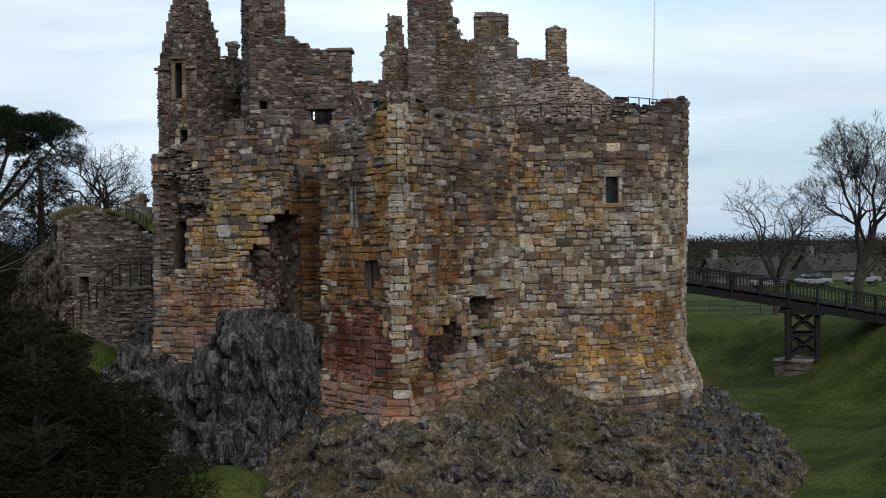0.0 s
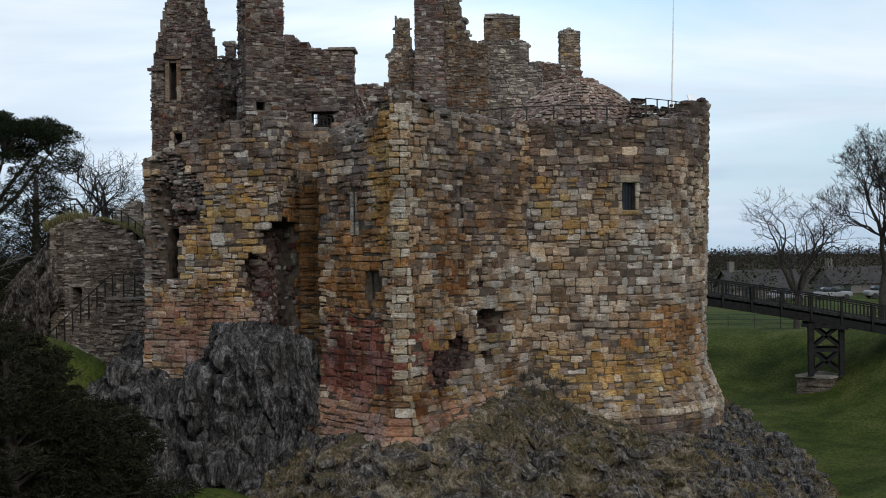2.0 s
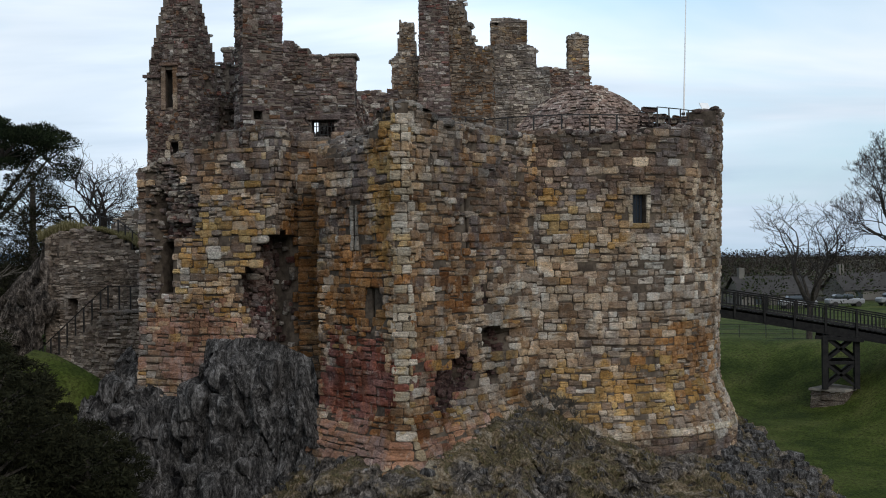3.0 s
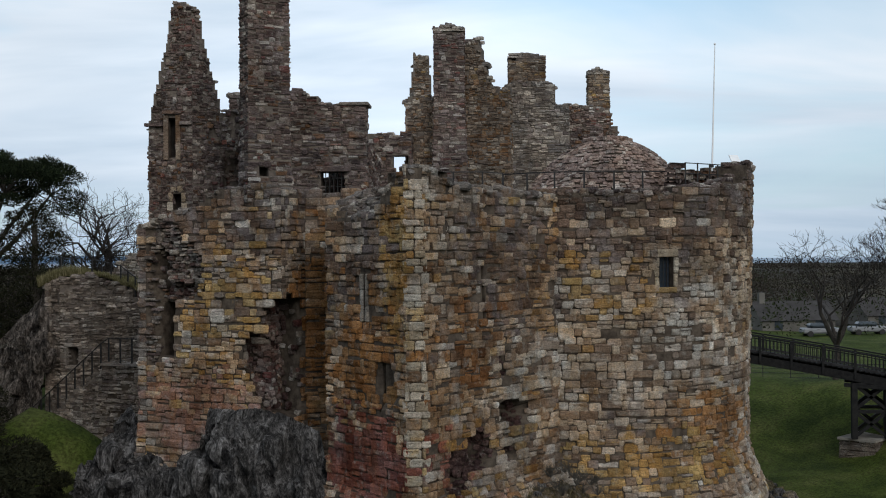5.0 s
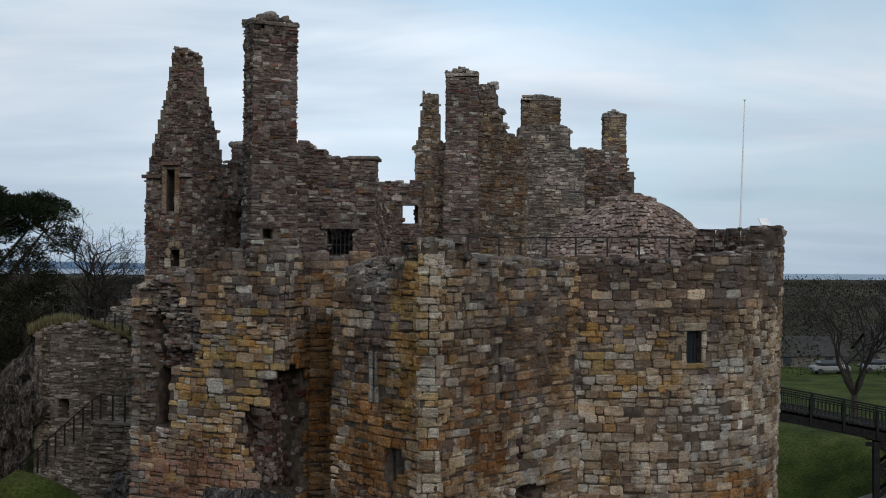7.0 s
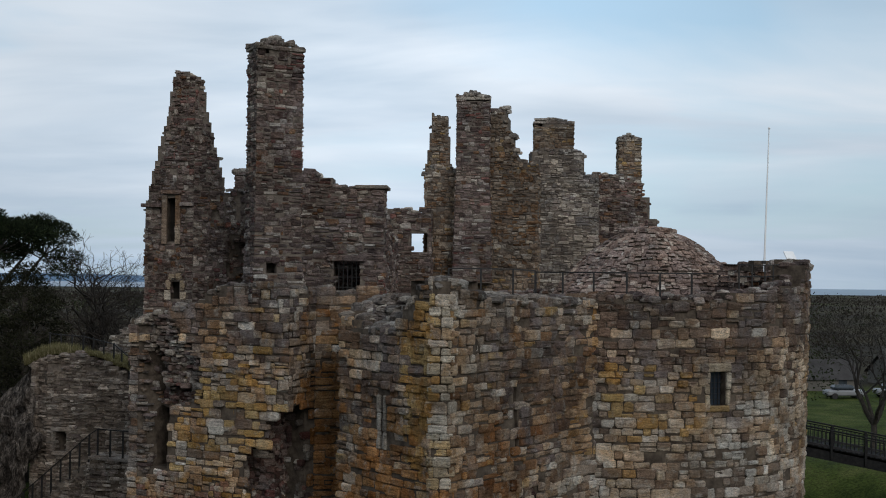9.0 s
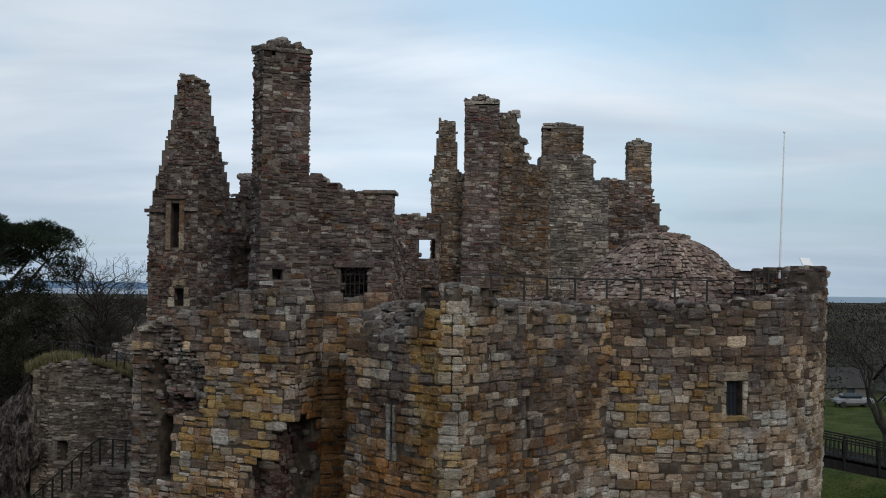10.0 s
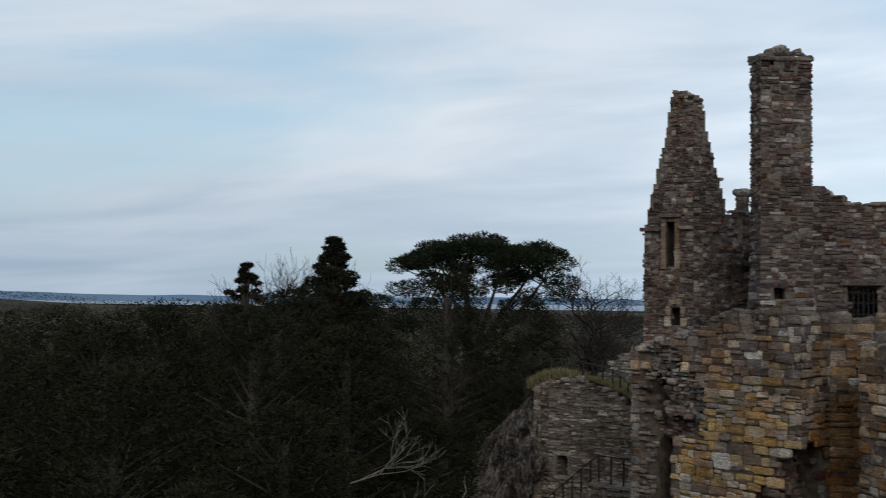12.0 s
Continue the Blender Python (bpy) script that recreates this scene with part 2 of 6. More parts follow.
stone_grey = stone_material("rubble_grey", GREY, ((SOOT, 0.2, 0.5),), 0.4, 1.3)
stone_pale = stone_material("dressed_sandstone", PALE, ((OCHRE, 0.15, 0.6),), 0.3, 1.2)


def mortar_material(name, lo, hi):
    m, nt, b = material(name, 0.95)
    n = noise_fac(nt, 3.0, 6.0, 0.7)
    nt.links.new(ramp(nt, n, [(0.36, lo), (0.64, hi)]), b.inputs["Base Color"])
    bump(nt, b, noise_fac(nt, 7.0, 6.0, 0.7), 0.9, 0.06)
    return m


mortar = mortar_material("lime_mortar", (0.038, 0.029, 0.023), (0.115, 0.091, 0.07))
dark_mortar = mortar_material("old_mortar", (0.07, 0.057, 0.048), (0.17, 0.14, 0.115))


def plain_material(name, lo, hi, scale=3.0, rough=0.8, metal=0.0, relief=0.3):
    m, nt, b = material(name, rough, metal)
    n = noise_fac(nt, scale, 5.0, 0.65)
    nt.links.new(ramp(nt, n, [(0.3, lo), (0.7, hi)]), b.inputs["Base Color"])
    bump(nt, b, n, relief, 0.02)
    return m


iron = plain_material("black_iron", (0.012, 0.012, 0.013), (0.03, 0.027, 0.025), 6.0, 0.5, 0.4)
bridge_timber = plain_material("dark_stained_timber", (0.008, 0.008, 0.009), (0.022, 0.021, 0.02), 4.0, 0.75)
white_paint = plain_material("white_paint", (0.7, 0.7, 0.7), (0.8, 0.8, 0.8), 2.0, 0.5)
# near-black colour that stands for the shade inside openings
dark_inside = plain_material("opening_shade", (0.03, 0.027, 0.024), (0.06, 0.05, 0.045), 2.0, 0.95)
concrete = plain_material("weathered_concrete", (0.13, 0.115, 0.1), (0.27, 0.25, 0.22), 2.0, 0.95)


def rock_material(name, turfy, tint=(1, 1, 1)):
    m, nt, b = material(name, 0.95)
    n = noise_fac(nt, 1.5, 10.0, 0.8, (1.7, 1.7, 0.5), 1.0)
    base = ramp(nt, n, [(0.38, (0.014, 0.014, 0.016)), (0.47, (0.07, 0.068, 0.066)), (0.54, (0.165, 0.16, 0.155)), (0.63, (0.35, 0.345, 0.335))])
    base = mix(nt, 1.0, base, tint, "MULTIPLY")
    if turfy:
        cover = noise_fac(nt, 0.55, 8.0, 0.72)
        turf = ramp(nt, noise_fac(nt, 1.0, 10.0, 0.78, (1, 1, 1), 0.8), [(0.36, (0.06, 0.048, 0.034)), (0.43, (0.15, 0.112, 0.07)), (0.48, (0.125, 0.112, 0.052)), (0.53, (0.24, 0.17, 0.10)), (0.62, (0.42, 0.36, 0.27))])
        base = mix(nt, ramp(nt, cover, [(0.45, 0.0), (0.53, 0.92)]), base, turf)
    fine = noise_fac(nt, 8.0, 9.0, 0.85, (1.4, 1.4, 0.8))
    base = mix(nt, 1.0, base, ramp(nt, fine, [(0.40, 0.3), (0.5, 0.95), (0.60, 1.8)]), "MULTIPLY")
    nt.links.new(base, b.inputs["Base Color"])
    bump(nt, b, arith(nt, "ADD", n, fine), 1.0, 0.25)
    return m


rock = rock_material("volcanic_rock", False, (0.98, 0.95, 0.95))
rock_brown = rock_material("lichened_brown_rock", False, (0.95, 0.82, 0.73))
rock_turf = rock_material("rock_and_turf", True, (1.28, 1.14, 1.03))


def grass_material():
    m, nt, b = material("lawn", 0.95)
    n = noise_fac(nt, 0.35, 6.0, 0.6)
    base = ramp(nt, n, [(0.36, (0.023, 0.034, 0.006)), (0.5, (0.040, 0.054, 0.010)), (0.64, (0.064, 0.072, 0.019))])
    # the mown ditch gives way to rough brown land past the park fence
    g = nt.nodes.new("ShaderNodeNewGeometry")
    s = nt.nodes.new("ShaderNodeSeparateXYZ")
    nt.links.new(g.outputs["Position"], s.inputs[0])
    edge = nt.nodes.new("ShaderNodeMapRange")
    edge.inputs["From Min"].default_value, edge.inputs["From Max"].default_value = 148, 156
    nt.links.new(s.outputs["Y"], edge.inputs["Value"])
    base = mix(nt, edge.outputs[0], base, ramp(nt, noise_fac(nt, 0.012, 6.0, 0.6), [(0.42, (0.024, 0.020, 0.014)), (0.55, (0.045, 0.038, 0.022)), (0.64, (0.05, 0.06, 0.02))]))
    fine = noise_fac(nt, 6.0, 6.0, 0.75)
    base = mix(nt, 1.0, base, ramp(nt, fine, [(0.38, 0.5), (0.62, 1.5)]), "MULTIPLY")
    nt.links.new(base, b.inputs["Base Color"])
    bump(nt, b, fine, 0.8, 0.08)
    return m


lawn = grass_material()


def leaf_material(name, lo, hi, tip):
    m, nt, b = material(name, 0.95)
    b.inputs["Specular IOR Level"].default_value = 0.05
    g = nt.nodes.new("ShaderNodeNewGeometry")
    c = ramp(nt, g.outputs["Random Per Island"], [(0.0, lo), (0.75, hi), (1.0, tip)])
    nt.links.new(mix(nt, 1.0, c, ramp(nt, noise_fac(nt, 0.5), [(0.3, 0.55), (0.7, 1.3)]), "MULTIPLY"), b.inputs["Base Color"])
    return m


yew_leaf = leaf_material("yew_foliage", (0.012, 0.0125, 0.007), (0.018, 0.019, 0.010), (0.030, 0.029, 0.015))
pine_leaf = leaf_material("pine_needles", (0.007, 0.011, 0.006), (0.015, 0.021, 0.010), (0.032, 0.04, 0.018))
dry_leaf = leaf_material("dry_grass", (0.10, 0.095, 0.04), (0.22, 0.195, 0.10), (0.38, 0.34, 0.21))
dead_wood = plain_material("bleached_dead_wood", (0.07, 0.063, 0.053), (0.15, 0.135, 0.115), 3.0, 0.9)
bark = plain_material("bark", (0.025, 0.021, 0.018), (0.075, 0.065, 0.055), 5.0, 0.95)
twig = plain_material("bare_twigs", (0.02, 0.017, 0.015), (0.048, 0.041, 0.036), 3.0, 0.95)
wood_far = plain_material("leafless_wood", (0.018, 0.015, 0.012), (0.038, 0.030, 0.024), 0.12, 0.98)
wood_green = plain_material("evergreen_wood", (0.012, 0.016, 0.009), (0.035, 0.042, 0.018), 0.2, 0.98)


# ---------------------------------------------------------------- mesh helpers
def mesh_object(name, verts, faces, mat, parent=None, smooth=False):
    me = bpy.data.meshes.new(name)
    me.from_pydata(verts, [], faces)
    me.materials.append(mat)
    if smooth:
        me.polygons.foreach_set("use_smooth", [True] * len(me.polygons))
    me.update()
    ob = new(name, me)
    ob.parent = parent
    return ob


def part(name, bm, mat, parent, label=""):
    me = bpy.data.meshes.new(name)
    bm.to_mesh(me)
    bm.free()
    me.materials.append(mat)
    ob = new(name, me)
    ob.parent = parent
    return tagged(ob, label)


def thing(name, label, category, group="", kind=""):
    return tagged(new(name), label, category, group, kind)


def add_box(bm, centre, size, turn=0.0, bevel=0.0, tilt=None):
    m = Matrix.Translation(centre) @ Matrix.Rotation(turn, 4, "Z")
    if tilt is not None:
        m = m @ tilt
    r = bmesh.ops.create_cube(bm, size=1.0, matrix=m @ Matrix.Diagonal((*size, 1)))
    if bevel:
        edges = list({e for v in r["verts"] for e in v.link_edges})
        bmesh.ops.bevel(bm, geom=edges, offset=bevel, segments=1, affect="EDGES", clamp_overlap=True)


def bar_between(bm, a, b, w, h=None):
    a, b = Vector(a), Vector(b)
    d = b - a
    q = d.to_track_quat("X", "Z").to_matrix().to_4x4()
    bmesh.ops.create_cube(bm, size=1.0, matrix=Matrix.Translation((a + b) / 2) @ q @ Matrix.Diagonal((d.length, w, h or w, 1)))


def tube(verts, faces, a, b, ra, rb, sides=5):
    a, b = Vector(a), Vector(b)
    d = (b - a).normalized()
    s = d.orthogonal().normalized()
    t = d.cross(s)
    k = len(verts)
    for p, r in ((a, ra), (b, rb)):
        for i in range(sides):
            w = 2 * math.pi * i / sides
            verts.append(p + (s * math.cos(w) + t * math.sin(w)) * r)
    for i in range(sides):
        j = (i + 1) % sides
        faces.append((k + i, k + j, k + sides + j, k + sides + i))


# ---------------------------------------------------------------- masonry
class Masonry:
    """A wall along a plan line (outer face to the right of its run), with a ragged head, openings, hollows and laid stones."""

    def __init__(self, path, top, bottom, thick=1.0, openings=(), lean=lambda z: 0.0, hollow=lambda u, z: 0.0, closed=False, seed=1):
        pts = [Vector((x, y)) for x, y in path]
        self.closed = closed
        if closed:
            pts = pts + [pts[0]]
        self.pts, n = pts, len(pts)
        dirs = [(pts[i + 1] - pts[i]).normalized() for i in range(n - 1)]
        norm = [Vector((d.y, -d.x)) for d in dirs]
        self.miter = []
        for i in range(n):
            a = norm[i - 1] if i > 0 else (norm[-1] if closed else norm[0])
            b = norm[i] if i < n - 1 else (norm[0] if closed else norm[-1])
            self.miter.append((a + b) / max(0.35, 1 + a.dot(b)))
        self.u = [0.0]
        for i in range(n - 1):
            self.u.append(self.u[-1] + (pts[i + 1] - pts[i]).length)
        self.top, self.bottom, self.thick, self.openings, self.lean, self.hollow = top, bottom, thick, list(openings), lean, hollow
        self.rng = random.Random(seed)
        self.seed = seed
        self.deep = 0.5
        self.split = 0.34
        self.tall = 0.24

    def at(self, u, z, depth):
        o = self.lean(z) - depth
        us = self.u
        lo, hi = 0, len(us) - 2
        while lo < hi:
            mid = (lo + hi + 1) // 2
            if us[mid] <= u:
                lo = mid
            else:
                hi = mid - 1
        f = (u - us[lo]) / max(1e-6, us[lo + 1] - us[lo])
        p = (self.pts[lo] + self.miter[lo] * o).lerp(self.pts[lo + 1] + self.miter[lo + 1] * o, f)
        return (p.x, p.y, z)

    def inside(self, u, z, grow=0.0):
        return any(u0 - grow < u < u1 + grow and z0 - grow < z < z1 + grow for u0, u1, z0, z1 in self.openings)

    def core(self, name, mat, parent, du=0.5, dz=0.25, inset=0.045):
        cols = set()
        for a, b in zip(self.u, self.u[1:]):
            n = max(1, round((b - a) / du))
            cols |= {round(a + (b - a) * i / n, 4) for i in range(n + 1)}
        rows = {round(self.bottom + dz * i, 4) for i in range(int((max(self.top(c) for c in cols) + 0.6 - self.bottom) / dz) + 1)}
        for u0, u1, z0, z1 in self.openings:
            cols |= {round(u0, 4), round(u1, 4)}
            rows |= {round(z0, 4), round(z1, 4)}
        cols, rows = sorted(cols), sorted(rows)
        nu, nz = len(cols) - 1, len(rows) - 1
        occ = [[False] * nz for _ in range(nu)]
        for j in range(nu):
            um = (cols[j] + cols[j + 1]) / 2
            head = self.top(um) + 0.22 * (noise.noise((um * 1.3, self.seed * 3.1, 0)))
            for k in range(nz):
                zm = (rows[k] + rows[k + 1]) / 2
                occ[j][k] = zm < head and not self.inside(um, zm)
        verts, faces, index = [], [], {}

        def vert(j, k, back):
            key = (j % nu if self.closed else j, k, back)
            if key not in index:
                index[key] = len(verts)
                u, z = cols[key[0]] if self.closed and j == nu else cols[j], rows[k]
                if back:
                    d = self.thick
                else:
                    d = inset + self.hollow(u, z) + 0.03 * noise.noise((u * 2, z * 2, self.seed))
                verts.append(self.at(u, z, d))
            return index[key]

        def filled(j, k):
            if self.closed:
                j %= nu
            return 0 <= j < nu and 0 <= k < nz and occ[j][k]

        for j in range(nu):
            for k in range(nz):
                if not occ[j][k]:
                    continue
                a, b, c, d = vert(j, k, 0), vert(j + 1, k, 0), vert(j + 1, k + 1, 0), vert(j, k + 1, 0)
                e, f, g, h = vert(j, k, 1), vert(j + 1, k, 1), vert(j + 1, k + 1, 1), vert(j, k + 1, 1)
                faces.append((a, b, c, d))
                faces.append((f, e, h, g))
                if not filled(j, k + 1):
                    faces.append((d, c, g, h))
                if not filled(j, k - 1):
                    faces.append((a, e, f, b))
                if not filled(j - 1, k):
                    faces.append((a, d, h, e))
                if not filled(j + 1, k):
                    faces.append((b, f, g, c))
        return mesh_object(name, verts, faces, mat, parent)

    def laid(self, course=(0.22, 0.40), length=(0.30, 0.80), proud=0.05, keep=lambda u, z: True):
        """The stones of the outer face: (u0, u1, z0, z1, proudness, depth)."""
        r, out = self.rng, []
        total = self.u[-1]
        corners = [c for c in self.u if 0 < c < total] if len(self.u) < 14 else []
        zmax = max(self.top(total * i / 60) for i in range(61)) + 0.3
        z, k = self.bottom, 0
        while z < zmax:
            h = r.uniform(*course)
            u = 0.0
            while u < total - 0.05:
                w = r.uniform(*length) * (1.25 if h > (course[0] + course[1]) / 2 else 0.9)
                stop = next((c for c in corners if u + 0.02 < c), total)
                if u + w > stop - 0.18:
                    w = stop - u
                um, zm = u + w / 2, z + h / 2
                wave = 0.10 * noise.noise((um * 0.22, z * 0.3, self.seed)) + 0.04 * noise.noise((um * 0.9, k * 0.6, self.seed))
                head = min(self.top(u + 0.15 * w), self.top(u + 0.85 * w)) + 0.22 * noise.noise((um * 1.3, self.seed * 3.1, 0))
                if zm + wave < head + r.uniform(-0.16, 0.12) and not self.inside(um, zm + wave, 0.06) and keep(um, zm):
                    d = self.hollow(um, zm)
                    if r.random() > 0.985:
                        d += 0.09
                    if d < 0.12 or r.random() < self.deep:
                        cuts = [(z + wave, z + h + wave)]
                        if h > self.tall and w < 0.6 and r.random() < self.split:
                            q = z + wave + h * r.uniform(0.4, 0.6)
                            cuts = [(z + wave, q), (q, z + h + wave)]
                        for z0, z1 in cuts:
                            t0, t1 = r.gauss(0, 0.03), r.gauss(0, 0.03)
                            z0, z1 = (z0 + t0, z1 + t1) if z1 + t1 - z0 - t0 > 0.07 else (z0, z1)
                            out.append((u, u + w, z0, z1, r.uniform(-0.35, 1.0) * proud + (r.uniform(0, 0.12) if d > 0.12 else 0), d))
                u += w
            z += h
            k += 1
        return out

    def stones(self, name, laid, mat, parent, wild=0.028, kind="stuff"):
        """Rough blocks with worn corners: a tail in the joint, an arris and a face."""
        r, verts, faces = self.rng, [], []
        for u0, u1, z0, z1, p, d in laid:
            gap = r.uniform(0.002, 0.017)
            u0, u1, z0, z1 = u0 + gap, u1 - gap, z0 + gap * 0.8, z1 - gap * 0.8
            small = min(u1 - u0, z1 - z0)
            b = min(0.045, 0.18 * small)
            k = len(verts)
            ring = []
            for u, z, su, sz in ((u0, z0, 1, 1), (u1, z0, -1, 1), (u1, z1, -1, -1), (u0, z1, 1, -1)):
                cu, cz = r.uniform(0.05, 0.30) * small, r.uniform(0.05, 0.28) * small
                pair = [(u + su * cu, z), (u, z + sz * cz)]
                ring += pair if su * sz < 0 else pair[::-1]
            j = lambda: r.uniform(-wild, wild)  # noqa: E731
            mu, mz = (u0 + u1) / 2, (z0 + z1) / 2
            for u, z in ring:
                verts.append(self.at(u, z, d + 0.12))
            jit = [(u + j() * 0.7, z + j() * 0.7) for u, z in ring]
            for u, z in jit:
                verts.append(self.at(u, z, d - p + 0.03))
            tu, tz = r.uniform(-0.02, 0.02), r.uniform(-0.025, 0.02)
            fu, fz = 1 - b / max(0.05, (u1 - u0) / 2), 1 - b / max(0.05, (z1 - z0) / 2)
            for u, z in jit:
                x, y = (u - mu) * fu, (z - mz) * fz
                verts.append(self.at(mu + x, mz + y, d - p + j() * 0.5 + tu * x / max(0.1, u1 - u0) * 2 + tz * y / max(0.1, z1 - z0) * 2))
            for s in (0, 8):
                for i in range(8):
                    q = (i + 1) % 8
                    faces.append((k + s + i, k + s + q, k + s + 8 + q, k + s + 8 + i))
            faces.append(tuple(range(k + 16, k + 24)))
        ob = mesh_object(name, verts, faces, mat, parent)
        if kind:
            tagged(ob, kind=kind)
        return ob

    def lay(self, laid, parent, choose):
        """Lay the facing in lots, each lot of one kind of stone."""
        lots = {}
        for s in laid:
            mat = choose((s[0] + s[1]) / 2, (s[2] + s[3]) / 2, s[5], self.rng.random())
            lots.setdefault(mat.name, (mat, []))[1].append(s)
        for mat, lot in lots.values():
            self.stones("stonework", lot, mat, parent)

    def heart(self, name, mat, parent, u0, u1, z0, z1, count, size=(0.15, 0.38)):
        """Broken core rubble that shows where the facing has fallen out."""
        r, verts, faces = self.rng, [], []
        for _ in range(count):
            u, z = r.uniform(u0, u1), r.uniform(z0, z1)
            d = self.hollow(u, z)
            if d > 0.18 and not self.inside(u, z, 0.12):
                rubble(verts, faces, Vector(self.at(u, z, d + r.uniform(-0.06, 0.1))), r.uniform(*size), r, 0.7)
        if verts:
            tagged(mesh_object(name, verts, faces, mat, parent), kind="stuff")

    def single_stones(self, laid, mat, parent, shapes):
        """Stones that stand out one by one: objects of their own on a few shared shapes."""
        r = self.rng
        for u0, u1, z0, z1, p, d in laid:
            g = r.uniform(0.001, 0.012)
            a, b = Vector(self.at(u0 + g, z0, d)), Vector(self.at(u1 - g, z0, d))
            run = b - a
            ob = new("stone", r.choice(shapes))
            ob.parent = parent
            x = run.normalized()
            y = Vector((-x.y, x.x, 0))
            lean = Vector(self.at((u0 + u1) / 2, z1, d)) - Vector(self.at((u0 + u1) / 2, z0, d))
            m = Matrix(((x.x * run.length, y.x, lean.x, a.x), (x.y * run.length, y.y, lean.y, a.y), (0, 0, (z1 - z0) - 1.6 * g, z0 + 0.8 * g), (0, 0, 0, 1)))
            ob.matrix_basis = m @ Matrix.Translation((0, -p, 0))

    def crest(self, name, mat, parent, step=0.4, size=(0.18, 0.42), inward=1.0, skip=0.2):
        """Loose stones and core rubble that lie along the broken head of the wall."""
        r, verts, faces = self.rng, [], []
        u = 0.0
        while u < self.u[-1]:
            head = self.top(u) + 0.22 * noise.noise((u * 1.3, self.seed * 3.1, 0))
            for row in range(max(1, int(inward / 0.35))):
                if r.random() < skip or self.inside(u, head - 0.05):
                    continue
                c = Vector(self.at(u + r.uniform(-0.1, 0.1), head, r.uniform(0.08, 0.3) + row * 0.33))
                rubble(verts, faces, c + Vector((0, 0, r.uniform(-0.08, 0.06))), r.uniform(*size), r, 0.55)
            u += step * r.uniform(0.6, 1.3)
        return tagged(mesh_object(name, verts, faces, mat, parent), kind="stuff")


def rubble(verts, faces, c, s, r, squash=0.6):
    """A rough block: a cube pushed out of true, with its corners cut back."""
    k = len(verts)
    turn = Matrix.Rotation(r.uniform(0, 6.28), 3, "Z") @ Matrix.Rotation(r.uniform(-0.25, 0.25), 3, "X")
    for z in (-1, -0.5, 0.55, 1):
        w = 0.72 if abs(z) == 1 else 1.0
        for x, y in ((-1, -1), (1, -1), (1, 1), (-1, 1)):
            v = Vector((x * w * 0.5 * r.uniform(0.75, 1.15), y * w * 0.4 * r.uniform(0.75, 1.15), z * 0.5 * squash * r.uniform(0.85, 1.1))) * s
            verts.append(c + turn @ v)
    for level in range(3):
        for i in range(4):
            j = (i + 1) % 4
            faces.append((k + level * 4 + i, k + level * 4 + j, k + level * 4 + 4 + j, k + level * 4 + 4 + i))
    faces.append((k + 12, k + 13, k + 14, k + 15))
    faces.append((k + 3, k + 2, k + 1, k))


def stone_shapes(count=14):
    """Unit stones: 1 long, 1 high, face at y = 0, tail into the wall."""
    r, made = random.Random(5), []
    for _ in range(count):
        ring = []
        for u, z, su, sz in ((0, 0, 1, 1), (1, 0, -1, 1), (1, 1, -1, -1), (0, 1, 1, -1)):
            pair = [(u + su * r.uniform(0.03, 0.17), z), (u, z + sz * r.uniform(0.05, 0.3))]
            ring += pair if su * sz < 0 else pair[::-1]
        jit = [(x + r.uniform(-0.02, 0.02), z + r.uniform(-0.03, 0.03)) for x, z in ring]
        verts = [(x, 0.13, z) for x, z in ring] + [(x, 0.03, z) for x, z in jit]
        verts += [(0.5 + (x - 0.5) * 0.87, r.uniform(-0.02, 0.02), 0.5 + (z - 0.5) * 0.78) for x, z in jit]
        faces = [(s + i, s + (i + 1) % 8, s + 8 + (i + 1) % 8, s + 8 + i) for s in (0, 8) for i in range(8)] + [tuple(range(16, 24))]
        me = bpy.data.meshes.new("stone")
        me.from_pydata(verts, [], faces)
        made.append(me)
    return made


def profile(points):
    """Height along u by straight lines between (u, z) pairs."""
    def f(u):
        if u <= points[0][0]:
            return points[0][1]
        for (a, za), (b, zb) in zip(points, points[1:]):
            if u <= b:
                return za + (zb - za) * (u - a) / max(1e-6, b - a)
        return points[-1][1]
    return f


def circle(cx, cy, r, n=72, start=-180.0, end=180.0):
    """Plan points; 0 degrees faces the -y side, growing towards +x."""
    out = []
    for i in range(n):
        w = radians(start + (end - start) * i / n)
        out.append((cx + r * math.sin(w), cy - r * math.cos(w)))
    return out


def blob(u, z, cu, cz, ru, rz, depth, seed=0.0):
    """Depth of a rough-edged hollow in a wall face."""
    q = math.hypot((u - cu) / ru, (z - cz) / rz) + 0.45 * noise.noise((u * 1.1, z * 1.1, seed))
    return depth * max(0.0, min(1.0, (1.0 - q) * 3.0))


# ---------------------------------------------------------------- ground
def smooth(x):
    x = max(0.0, min(1.0, x))
    return x * x * (3 - 2 * x)


